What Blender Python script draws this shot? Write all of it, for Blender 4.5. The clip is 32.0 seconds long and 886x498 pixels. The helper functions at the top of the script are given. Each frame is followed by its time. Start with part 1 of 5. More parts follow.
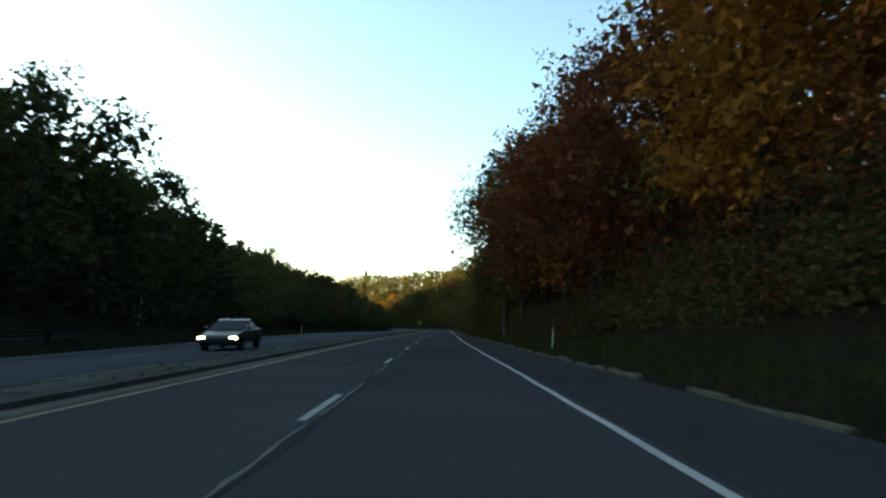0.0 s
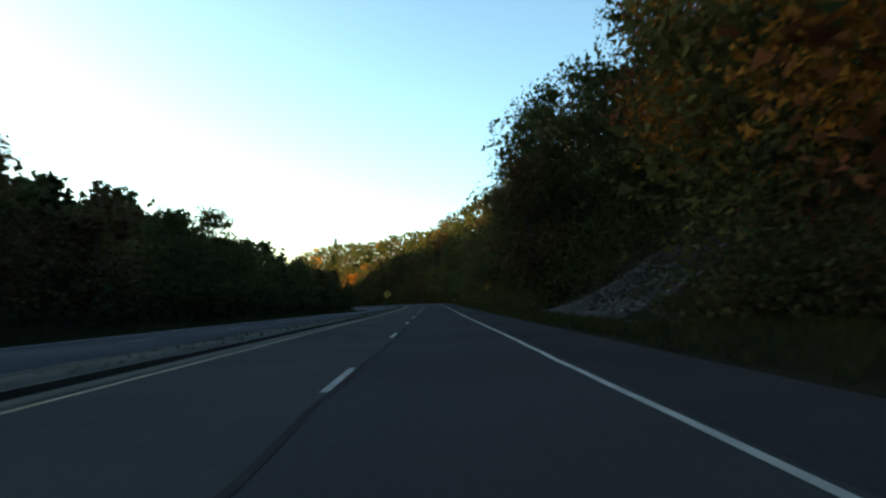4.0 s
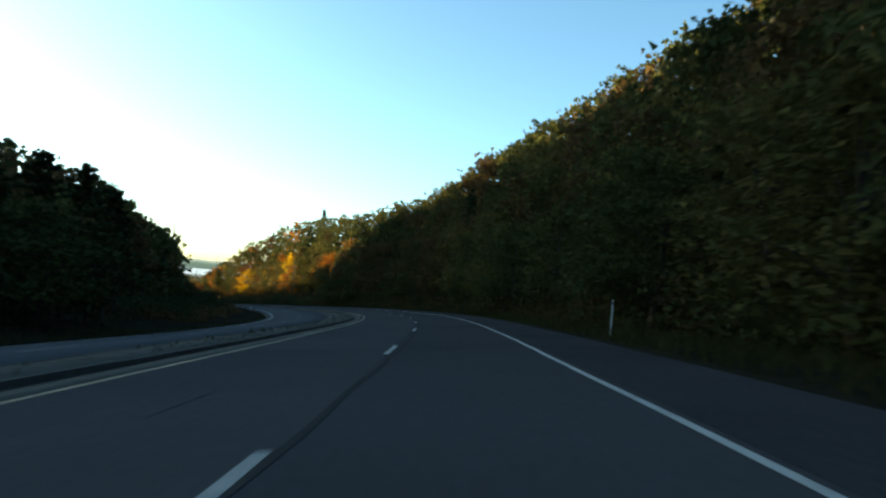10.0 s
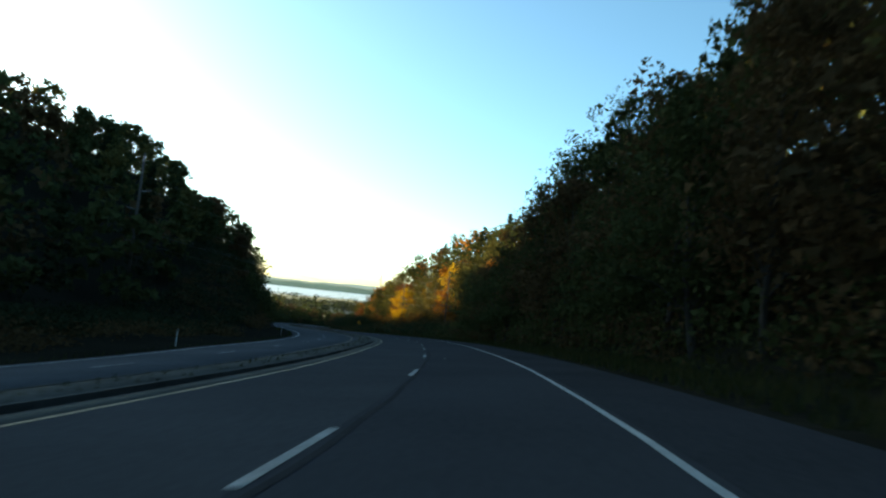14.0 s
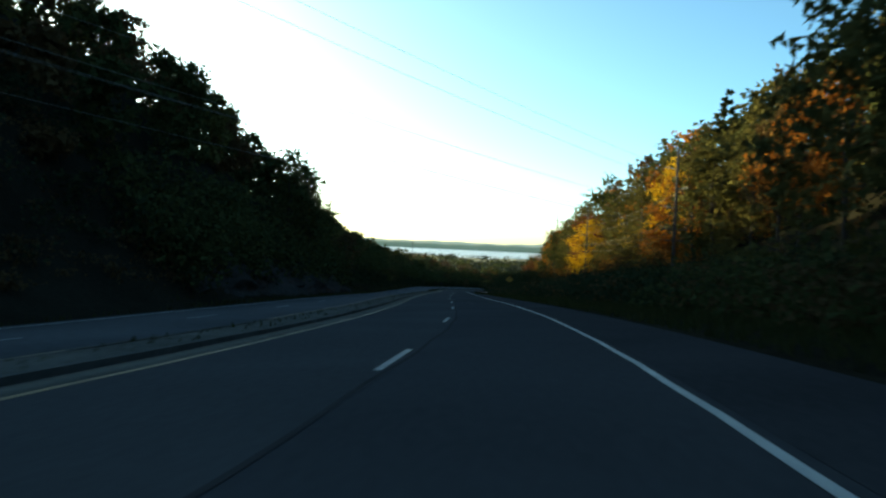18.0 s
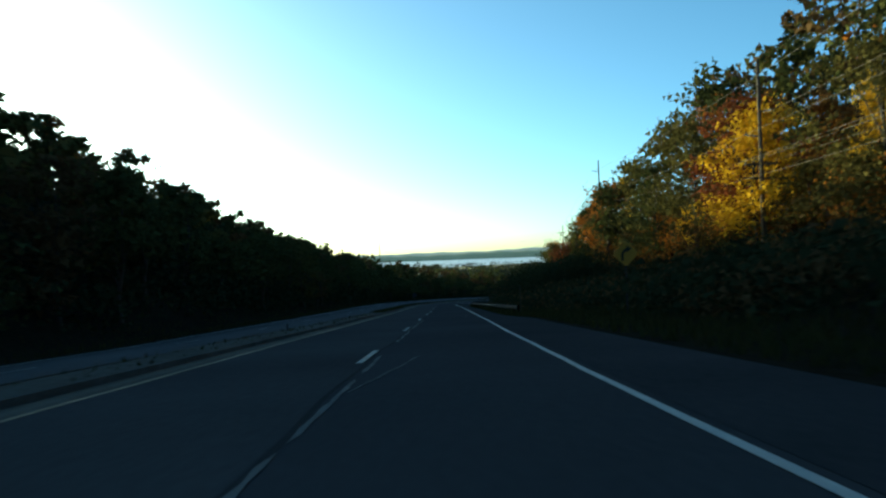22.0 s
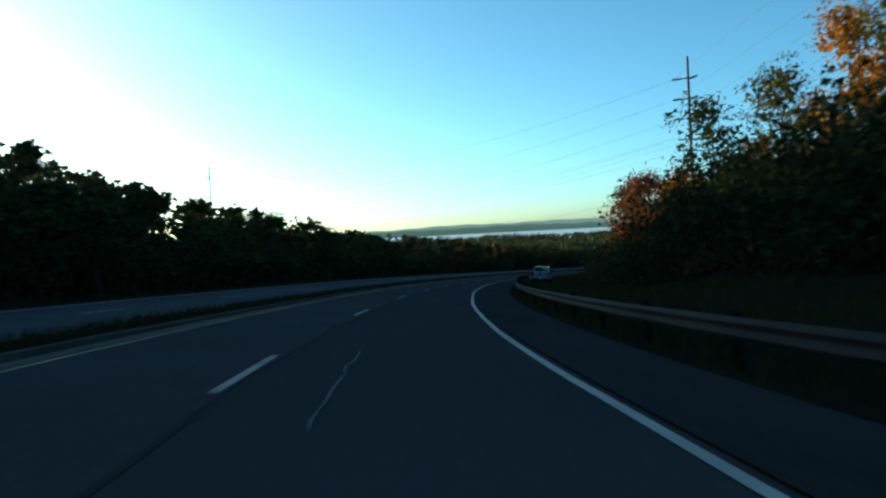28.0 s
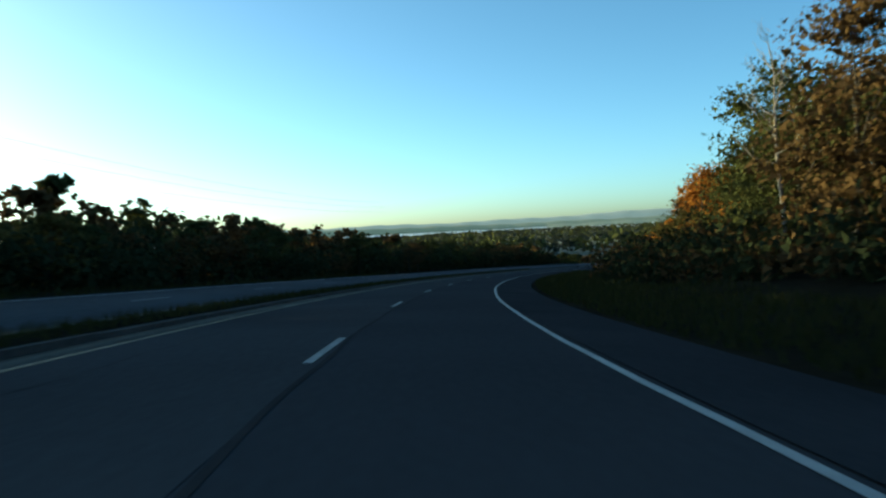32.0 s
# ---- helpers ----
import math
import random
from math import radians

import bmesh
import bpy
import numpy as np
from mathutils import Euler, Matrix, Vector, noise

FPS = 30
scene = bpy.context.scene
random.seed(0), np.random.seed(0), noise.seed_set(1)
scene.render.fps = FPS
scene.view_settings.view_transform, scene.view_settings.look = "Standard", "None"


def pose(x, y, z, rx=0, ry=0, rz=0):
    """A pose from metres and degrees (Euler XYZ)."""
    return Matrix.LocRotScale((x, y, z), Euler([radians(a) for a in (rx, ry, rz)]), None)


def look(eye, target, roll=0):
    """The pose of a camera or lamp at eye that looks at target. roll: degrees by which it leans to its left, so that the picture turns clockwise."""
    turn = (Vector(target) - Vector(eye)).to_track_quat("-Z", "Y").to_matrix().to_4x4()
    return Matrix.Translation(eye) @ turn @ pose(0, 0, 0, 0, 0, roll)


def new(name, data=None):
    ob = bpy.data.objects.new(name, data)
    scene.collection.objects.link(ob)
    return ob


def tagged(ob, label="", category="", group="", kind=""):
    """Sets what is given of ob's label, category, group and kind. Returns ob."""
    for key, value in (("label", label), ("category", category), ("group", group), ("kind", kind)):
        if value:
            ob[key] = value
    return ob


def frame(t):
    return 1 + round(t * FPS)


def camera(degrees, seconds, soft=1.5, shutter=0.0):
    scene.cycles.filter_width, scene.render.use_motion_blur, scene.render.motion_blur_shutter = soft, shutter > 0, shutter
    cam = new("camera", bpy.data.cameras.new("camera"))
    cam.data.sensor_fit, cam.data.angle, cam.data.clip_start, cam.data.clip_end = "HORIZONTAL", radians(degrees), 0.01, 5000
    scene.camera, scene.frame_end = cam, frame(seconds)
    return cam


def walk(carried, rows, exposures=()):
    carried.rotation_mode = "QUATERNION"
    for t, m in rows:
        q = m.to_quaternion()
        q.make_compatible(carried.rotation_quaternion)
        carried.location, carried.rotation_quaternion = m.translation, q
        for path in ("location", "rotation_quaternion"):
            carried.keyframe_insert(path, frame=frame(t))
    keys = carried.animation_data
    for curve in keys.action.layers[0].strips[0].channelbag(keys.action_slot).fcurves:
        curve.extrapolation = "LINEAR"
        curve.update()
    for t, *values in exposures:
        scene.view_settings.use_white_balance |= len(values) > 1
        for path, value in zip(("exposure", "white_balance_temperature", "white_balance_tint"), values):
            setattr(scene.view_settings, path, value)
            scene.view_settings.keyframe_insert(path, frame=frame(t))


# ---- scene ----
SKY, SUN = 0.12, 4.0
cam = camera(62.54, 32.0, soft=2.3, shutter=0.3)


def toward(x, y, z, yaw, pitch, roll):
    a, b = radians(yaw), radians(pitch)
    way = Vector((-math.sin(a) * math.cos(b), math.cos(a) * math.cos(b), math.sin(b)))
    return look((x, y, z), Vector((x, y, z)) + way * 10, roll)


ROWS = [
    (0.0, 0.00, 0.00, 0.00, 0.31, 4.28, 4.75),
    (0.5, 0.06, 11.55, -0.37, 0.42, 5.23, 4.43),
    (1.0, 0.03, 23.14, -0.74, -0.81, 3.90, 3.73),
    (1.5, -0.02, 34.78, -1.12, 0.54, 5.29, 2.91),
    (2.0, -0.06, 46.45, -1.50, -0.24, 3.67, 3.64),
    (2.5, -0.07, 58.17, -1.88, -0.18, 3.04, 1.97),
    (3.0, -0.05, 69.93, -2.27, -0.39, 2.82, 1.71),
    (3.5, 0.01, 81.73, -2.65, -0.73, 2.54, 1.44),
    (4.0, 0.09, 93.56, -3.04, -1.08, 2.24, 1.22),
    (4.5, 0.16, 105.42, -3.43, -1.30, 1.98, 1.12),
    (5.0, 0.23, 117.30, -3.83, -1.31, 0.86, 1.66),
    (5.5, 0.31, 129.18, -4.21, -1.20, 0.89, 1.77),
    (6.0, 0.43, 141.07, -4.60, -0.57, 1.46, 1.71),
    (6.5, 0.59, 152.93, -4.97, -0.02, -0.29, 0.13),
    (7.0, 0.74, 164.77, -5.34, -1.26, 0.28, 3.50),
    (7.5, 0.87, 176.58, -5.71, -0.60, 0.83, 4.82),
    (8.0, 0.95, 188.35, -6.07, 0.50, 2.02, 4.78),
    (8.5, 0.97, 200.08, -6.42, 0.42, 1.61, 4.57),
    (9.0, 0.92, 211.76, -6.77, 0.79, 1.22, 5.34),
    (9.5, 0.82, 223.38, -7.12, -0.03, 0.81, 4.97),
    (10.0, 0.70, 234.96, -7.48, 0.78, 2.44, 4.86),
    (10.5, 0.64, 246.48, -7.84, 2.02, 2.41, 4.40),
    (11.0, 0.59, 257.96, -8.21, 4.81, 3.02, 4.64),
    (11.5, 0.42, 269.40, -8.61, 6.73, 2.66, 4.73),
    (12.0, -0.02, 280.79, -9.02, 9.46, 2.33, 6.56),
    (12.5, -0.80, 292.14, -9.45, 11.95, 2.20, 7.00),
    (13.0, -1.97, 303.42, -9.91, 14.33, 2.35, 7.79),
    (13.5, -3.59, 314.61, -10.39, 15.78, 2.90, 7.91),
    (14.0, -5.68, 325.69, -10.89, 17.31, 3.59, 6.25),
    (14.5, -8.18, 336.66, -11.41, 18.65, 2.71, 5.37),
    (15.0, -11.10, 347.49, -11.96, 20.12, 1.98, 5.45),
    (15.5, -14.37, 358.20, -12.52, 21.74, 1.44, 4.15),
    (16.0, -17.88, 368.81, -13.10, 22.64, 1.26, 3.76),
    (16.5, -21.49, 379.37, -13.69, 23.91, 1.06, 3.23),
    (17.0, -25.21, 389.87, -14.30, 25.27, 0.84, 2.72),
    (17.5, -29.19, 400.27, -14.92, 26.47, 0.63, 2.41),
    (18.0, -33.58, 410.50, -15.55, 32.12, -0.57, 2.62),
    (18.5, -38.40, 420.55, -16.20, 34.85, 1.73, 2.56),
    (19.0, -43.58, 430.43, -16.86, 34.64, 2.48, 1.78),
    (19.5, -49.10, 440.16, -17.53, 34.50, 1.24, 0.64),
    (20.0, -54.89, 449.77, -18.21, 33.48, -1.56, 0.33),
    (20.5, -60.87, 459.33, -18.91, 32.92, 1.42, -0.96),
    (21.0, -66.94, 468.89, -19.62, 32.91, 1.23, -1.57),
    (21.5, -73.05, 478.51, -20.33, 31.59, 1.26, -0.68),
    (22.0, -79.17, 488.19, -21.05, 30.82, 0.38, -2.17),
    (22.5, -85.26, 497.96, -21.78, 30.78, -0.65, -2.94),
    (23.0, -91.30, 507.84, -22.51, 30.47, -0.14, -3.52),
    (23.5, -97.31, 517.80, -23.24, 29.92, 0.20, -3.78),
    (24.0, -103.28, 527.84, -23.97, 30.02, -0.04, -3.86),
    (24.5, -109.24, 537.93, -24.71, 29.27, -0.77, -3.13),
    (25.0, -115.20, 548.06, -25.44, 28.64, -1.01, -2.67),
    (25.5, -121.20, 558.17, -26.17, 28.04, -1.24, -2.54),
    (26.0, -127.23, 568.28, -26.89, 27.15, -1.60, -2.38),
    (26.5, -133.23, 578.38, -27.61, 26.15, -1.98, -2.22),
    (27.0, -139.17, 588.51, -28.33, 25.23, -2.30, -2.12),
    (27.5, -144.98, 598.68, -29.05, 24.58, -2.46, -2.12),
    (28.0, -150.51, 608.97, -29.76, 23.28, -1.45, -3.00),
    (28.5, -155.62, 619.44, -30.46, 22.29, -0.93, -3.72),
    (29.0, -160.26, 630.09, -31.17, 19.37, -2.02, -5.61),
    (29.5, -164.53, 640.86, -31.86, 18.66, -1.54, -5.42),
    (30.0, -168.50, 651.71, -32.56, 18.05, -0.74, -4.73),
    (30.5, -172.20, 662.63, -33.25, 15.98, 0.25, -5.19),
    (31.0, -175.55, 673.64, -33.93, 13.66, -0.89, -3.95),
    (31.5, -178.52, 684.76, -34.61, 11.71, -0.87, -2.84),
    (32.0, -181.07, 695.97, -35.29, 8.92, -1.63, -2.90),
]
walk(cam, [(t, toward(*r)) for t, *r in ROWS],
     [(0.0, 3.25, 11600, -4), (3.0, 2.92, 10300, -7), (6.0, 2.85, 9500, -10), (10.0, 2.7, 8500, -13), (14.0, 2.53, 7950, -16),
      (18.0, 2.25, 7400, -21), (24.0, 1.66, 6050, -29), (29.0, 1.70, 6200, -28), (32.0, 1.87, 6650, -22)])

# ---- sky and sun: low sun behind the hill on the left ----
SUN_LEFT, SUN_UP = 73.0, 5.2        # degrees to the left of +y, degrees up
world = bpy.data.worlds.new("world")
scene.world = world
world.use_nodes = True
wn = world.node_tree
sky = wn.nodes.new("ShaderNodeTexSky")
sky.sky_type, sky.sun_disc = "NISHITA", False
sky.sun_elevation, sky.sun_rotation = radians(SUN_UP), radians(-SUN_LEFT)
sky.altitude, sky.air_density, sky.dust_density, sky.ozone_density = 100, 0.56, 1.15, 2.4
wn.links.new(sky.outputs[0], wn.nodes["Background"].inputs[0])
wn.nodes["Background"].inputs[1].default_value = SKY
sun = new("sun", bpy.data.lights.new("sun", "SUN"))
sun.data.energy, sun.data.angle, sun.data.color = SUN, radians(0.6), (1.0, 0.78, 0.5)
a, b = radians(SUN_LEFT), radians(SUN_UP)
sun.matrix_world = look((0, 0, 60), (math.sin(a) * math.cos(b) * 10, -math.cos(a) * math.cos(b) * 10, 60 - math.sin(b) * 10))

# ---- materials ----
def material(name, color, rough=0.8, metal=0.0, vary=0.25, size=1.0, fine=12.0, bump=0.2, emit=None, dist=0.02, spec=0.5):
    """A surface with variation at two scales; size: metres of the large one."""
    m = bpy.data.materials.new(name)
    m.use_nodes = True
    nt = m.node_tree
    bs = nt.nodes["Principled BSDF"]
    bs.inputs["Roughness"].default_value, bs.inputs["Metallic"].default_value = rough, metal
    bs.inputs["Specular IOR Level"].default_value = spec
    co = nt.nodes.new("ShaderNodeTexCoord")
    big, small = nt.nodes.new("ShaderNodeTexNoise"), nt.nodes.new("ShaderNodeTexNoise")
    big.inputs["Scale"].default_value, small.inputs["Scale"].default_value = 1.0 / size, fine / size
    big.inputs["Detail"].default_value, small.inputs["Detail"].default_value = 4, 3
    nt.links.new(co.outputs["Object"], big.inputs["Vector"])
    nt.links.new(co.outputs["Object"], small.inputs["Vector"])
    add = nt.nodes.new("ShaderNodeMath")
    add.operation = "ADD"
    nt.links.new(big.outputs["Fac"], add.inputs[0])
    nt.links.new(small.outputs["Fac"], add.inputs[1])
    ramp = nt.nodes.new("ShaderNodeMapRange")
    ramp.inputs["From Min"].default_value, ramp.inputs["From Max"].default_value = 0.6, 1.4
    ramp.inputs["To Min"].default_value, ramp.inputs["To Max"].default_value = 1 - vary, 1 + vary
    nt.links.new(add.outputs[0], ramp.inputs["Value"])
    mul = nt.nodes.new("ShaderNodeVectorMath")
    mul.operation = "SCALE"
    mul.inputs[0].default_value = color
    nt.links.new(ramp.outputs[0], mul.inputs["Scale"])
    nt.links.new(mul.outputs[0], bs.inputs["Base Color"])
    if bump:
        bp = nt.nodes.new("ShaderNodeBump")
        bp.inputs["Strength"].default_value, bp.inputs["Distance"].default_value = bump, dist
        nt.links.new(small.outputs["Fac"], bp.inputs["Height"])
        nt.links.new(bp.outputs[0], bs.inputs["Normal"])
    if emit:
        bs.inputs["Emission Color"].default_value = (*emit[0], 1)
        bs.inputs["Emission Strength"].default_value = emit[1]
    return m


def leaf_material(name, color, other, glow=0.18):
    """Leaves: one colour a tree, varied leaf by leaf; some light comes through."""
    m = bpy.data.materials.new(name)
    m.use_nodes = True
    nt = m.node_tree
    for n in list(nt.nodes):
        if n.type != "OUTPUT_MATERIAL":
            nt.nodes.remove(n)
    info, geo = nt.nodes.new("ShaderNodeObjectInfo"), nt.nodes.new("ShaderNodeNewGeometry")
    add = nt.nodes.new("ShaderNodeMath")
    add.operation = "MULTIPLY_ADD"
    add.inputs[1].default_value = 0.55
    half = nt.nodes.new("ShaderNodeMath")
    half.operation = "MULTIPLY"
    half.inputs[1].default_value = 0.45
    nt.links.new(info.outputs["Random"], half.inputs[0])
    nt.links.new(geo.outputs["Random Per Island"], add.inputs[0])
    nt.links.new(half.outputs[0], add.inputs[2])
    mix = nt.nodes.new("ShaderNodeMix")
    mix.data_type = "RGBA"
    mix.inputs["A"].default_value, mix.inputs["B"].default_value = (*color, 1), (*other, 1)
    nt.links.new(add.outputs[0], mix.inputs["Factor"])
    dif, tra, both = nt.nodes.new("ShaderNodeBsdfDiffuse"), nt.nodes.new("ShaderNodeBsdfTranslucent"), nt.nodes.new("ShaderNodeMixShader")
    both.inputs[0].default_value = glow
    for n in (dif, tra):
        nt.links.new(mix.outputs["Result"], n.inputs["Color"])
    nt.links.new(dif.outputs[0], both.inputs[1])
    nt.links.new(tra.outputs[0], both.inputs[2])
    nt.links.new(both.outputs[0], nt.nodes["Material Output"].inputs[0])
    return m


ASPHALT = material("asphalt", (0.045, 0.047, 0.051), 0.85, vary=0.22, size=6, fine=60, bump=0.35, dist=0.01, spec=0.0)
OLD_ASPHALT = material("older_asphalt", (0.053, 0.055, 0.058), 0.9, vary=0.25, size=5, fine=50, bump=0.35, dist=0.01, spec=0.0)
CRACK_SEAL = material("pale_crack_filler", (0.13, 0.13, 0.127), 0.9, vary=0.4, size=0.5, fine=9, bump=0.3, dist=0.005, spec=0.0)
SHOULDER = material("shoulder_asphalt", (0.037, 0.038, 0.041), 0.9, vary=0.28, size=4, fine=40, bump=0.4, dist=0.012, spec=0.0)
CONCRETE = material("old_concrete", (0.078, 0.080, 0.085), 0.9, vary=0.25, size=7, fine=30, bump=0.25, spec=0.0)
GUTTER = material("concrete_gutter", (0.10, 0.097, 0.085), 0.9, vary=0.3, size=3, fine=25, bump=0.25, spec=0.0)
CURB = material("curb_stone", (0.085, 0.083, 0.078), 0.9, vary=0.4, size=1.5, fine=14, bump=0.4, spec=0.0)
VERGE_STONE = material("mossy_curb_stone", (0.088, 0.086, 0.064), 0.95, vary=0.5, size=0.5, fine=9, bump=0.5, spec=0.0)
MEDIAN = material("median_paving", (0.085, 0.083, 0.075), 0.9, vary=0.4, size=3, fine=16, bump=0.4, spec=0.0)
TAR = material("tar_seal", (0.038, 0.038, 0.039), 0.9, vary=0.2, size=1, bump=0.2, spec=0.0)
WHITE_LINE = material("white_road_paint", (0.30, 0.31, 0.30), 0.8, vary=0.35, size=0.6, fine=9, bump=0.15, dist=0.004)
DASH_LINE = material("worn_white_road_paint", (0.20, 0.21, 0.205), 0.85, vary=0.5, size=0.5, fine=9, bump=0.2, dist=0.004)
WORN_YELLOW = material("worn_yellow_road_paint", (0.115, 0.092, 0.05), 0.85, vary=0.5, size=1.6, fine=12, bump=0.15, dist=0.004)
YELLOW_LINE = material("yellow_road_paint", (0.120, 0.085, 0.030), 0.7, vary=0.35, size=0.8, fine=9, bump=0.15, dist=0.004)
EARTH = material("forest_floor", (0.016, 0.015, 0.011), 1.0, vary=0.45, size=5, fine=18, bump=0.6, dist=0.08, spec=0.0)
GRASS = leaf_material("verge_grass", (0.020, 0.032, 0.010), (0.055, 0.048, 0.02), 0.2)
BARK = material("bark", (0.030, 0.025, 0.020), 0.95, vary=0.4, size=0.6, fine=8, bump=0.7, dist=0.03)
DEAD_WOOD = material("bleached_dead_wood", (0.17, 0.15, 0.13), 0.9, vary=0.3, size=0.5, fine=9, bump=0.4, dist=0.02)
WOOD = material("weathered_pole_wood", (0.062, 0.050, 0.040), 0.9, vary=0.3, size=1.2, fine=14, bump=0.4)
ROCK = material("grey_rock", (0.047, 0.048, 0.051), 0.9, vary=0.55, size=1.6, fine=9, bump=0.7, dist=0.05)
CUT_ROCK = material("rock_cut", (0.032, 0.031, 0.030), 0.95, vary=0.5, size=3, fine=9, bump=0.9, dist=0.12, spec=0.0)
GALV = material("galvanised_steel", (0.035, 0.036, 0.038), 0.9, 0.0, vary=0.3, size=0.9, fine=10, bump=0.1, dist=0.004, spec=0.1)
SIGN_YELLOW = material("sign_yellow", (0.40, 0.21, 0.015), 0.6, vary=0.1, size=0.4, bump=0.05)
SIGN_BLACK = material("sign_black", (0.012, 0.012, 0.012), 0.5, vary=0.1, bump=0)
WHITE_POST = material("white_post_plastic", (0.62, 0.62, 0.60), 0.6, vary=0.15, size=0.3, bump=0.1)
CAR_WHITE = material("white_car_paint", (0.15, 0.16, 0.175), 0.3, vary=0.05, size=1, bump=0)
for key, amount in (("Coat Weight", 1.0), ("Coat Roughness", 0.06), ("Coat IOR", 1.9)):
    CAR_WHITE.node_tree.nodes["Principled BSDF"].inputs[key].default_value = amount
TWO_TONE = material("dark_grey_lower_paint", (0.030, 0.033, 0.036), 0.7, vary=0.1, size=1, bump=0, spec=0.1)
CAR_BLACK = material("black_car_paint", (0.008, 0.008, 0.010), 0.3, vary=0.05, size=1, bump=0, spec=0.25)
HEADLAMP = material("lit_headlamp", (0.8, 0.8, 0.76), 0.2, vary=0.05, bump=0, emit=((1.0, 0.93, 0.8), 1.2))
TYRE = material("tyre_rubber", (0.008, 0.008, 0.008), 0.95, vary=0.2, size=0.2, bump=0.3, spec=0.0)
RIM = material("alloy_rim", (0.06, 0.06, 0.062), 0.5, 0.4, vary=0.1, size=0.2, bump=0)
DARK_TRIM = material("black_trim", (0.014, 0.014, 0.015), 0.7, vary=0.1, size=0.3, bump=0.1, spec=0.15)
GLASS = material("dark_window_glass", (0.01, 0.012, 0.014), 0.05, vary=0.05, bump=0)
TAIL_RED = material("red_tail_lamp", (0.05, 0.008, 0.01), 0.2, vary=0.1, bump=0)
# near-black: the darkness under the guard rail put into its posts' colour
POST_WOOD = material("near_black_post_wood", (0.011, 0.010, 0.009), 0.95, vary=0.3, size=0.5, fine=10, bump=0.3, spec=0.0)
WIRE = material("dull_aluminium_cable", (0.15, 0.14, 0.13), 0.8, vary=0.1, bump=0, spec=0.0)
CERAMIC = material("grey_insulator", (0.035, 0.033, 0.034), 0.4, vary=0.1, bump=0)
# near-white water colour that stands for the mist over the river
WATER = material("river_water_mist_tint", (0.68, 0.68, 0.66), 0.4, vary=0.1, size=200, bump=0.03, dist=1.0)
# greyed green, with the valley's haze mixed into the colour
PLAIN = material("valley_fields", (0.062, 0.075, 0.050), 1.0, vary=0.6, size=320, fine=7, bump=0)
# distance haze on ridge and shore, put in as greyed colour and faint glow
RIDGE = material("far_ridge_haze_glow", (0.10, 0.115, 0.12), 1.0, vary=0.3, size=500, fine=6, bump=0, emit=((0.30, 0.36, 0.36), 0.20))
SHORE = material("wooded_shore_haze_glow", (0.05, 0.06, 0.045), 1.0, vary=0.4, size=160, fine=8, bump=0, emit=((0.22, 0.30, 0.27), 0.12))

LEAF = {
    "green": leaf_material("dark_green_leaves", (0.034, 0.042, 0.017), (0.070, 0.074, 0.028)),
    "olive": leaf_material("olive_leaves", (0.060, 0.060, 0.022), (0.118, 0.100, 0.034)),
    "brown": leaf_material("brown_leaves", (0.060, 0.040, 0.020), (0.105, 0.066, 0.030)),
    "yellow": leaf_material("yellow_leaves", (0.46, 0.28, 0.024), (0.58, 0.38, 0.035)),
    "orange": leaf_material("orange_leaves", (0.20, 0.080, 0.020), (0.33, 0.138, 0.028)),
    "red": leaf_material("russet_leaves", (0.11, 0.038, 0.022), (0.19, 0.066, 0.028)),
    # far leaves greyed to carry the distance haze in their colour
    "far": leaf_material("far_woods_haze_leaves", (0.032, 0.039, 0.031), (0.056, 0.057, 0.043)),
    "pine": leaf_material("pine_needles", (0.021, 0.030, 0.016), (0.040, 0.046, 0.022), 0.15),
}
WORDS = {"green": "dark green", "brown": "dull brown", "far": "haze-tinted grey-green", "olive": "yellowing olive-green", "yellow": "bright yellow", "orange": "orange", "red": "russet red", "pine": "dark needled"}

# ---- the road's line: everything is laid out by station (metres along) and offset (metres right of the edge line) ----
HEADING = [-0.7, 0.1, 0.2, 0.1, -0.0, -0.3, -0.4, -0.3, -0.4, -0.6, -0.8, -0.7, -0.4, -0.1, 0.4, 0.6, 0.3, 0.3, 1.5, 3.7, 6.3, 9.5, 12.5, 15.4, 17.8, 18.8, 19.6, 22.1, 25.4, 28.1, 30.5, 32.0, 32.4, 32.4, 32.0, 31.4, 30.9, 30.6, 30.5, 30.7, 30.8, 30.5, 29.7, 27.6, 24.4, 21.7, 19.8, 17.8, 15.3, 12.6, 9.9, 7.1, 4.3, 1.6, -1.2, -4.0, -6.7]   # degrees to the left of +y, every 15 m
HEIGHT_SLOPE = [-0.0320, -0.0322, -0.0323, -0.0325, -0.0327, -0.0328, -0.0329, -0.0329, -0.0327, -0.0322, -0.0316, -0.0310, -0.0305, -0.0301, -0.0300, -0.0304, -0.0314, -0.0330, -0.0352, -0.0377, -0.0405, -0.0434, -0.0462, -0.0488, -0.0509, -0.0528, -0.0546, -0.0563, -0.0579, -0.0593, -0.0605, -0.0615, -0.0623, -0.0628, -0.0630, -0.0630, -0.0628, -0.0625, -0.0621, -0.0617, -0.0614, -0.0611, -0.0609, -0.0607, -0.0604, -0.0602, -0.0599, -0.0596, -0.0592, -0.0587, -0.0582, -0.0575, -0.0567, -0.0558, -0.0550, -0.0542, -0.0534]   # fall of the road, every 15 m
BANK = [0.095, 0.082, 0.068, 0.059, 0.058, 0.064, 0.074, 0.084, 0.091, 0.097, 0.102, 0.103, 0.100, 0.089, 0.071, 0.052, 0.036, 0.025, 0.015, 0.006, -0.002, -0.010, -0.019, -0.027, -0.033, -0.034, -0.030, -0.024, -0.017]   # rise to the right, every 30 m
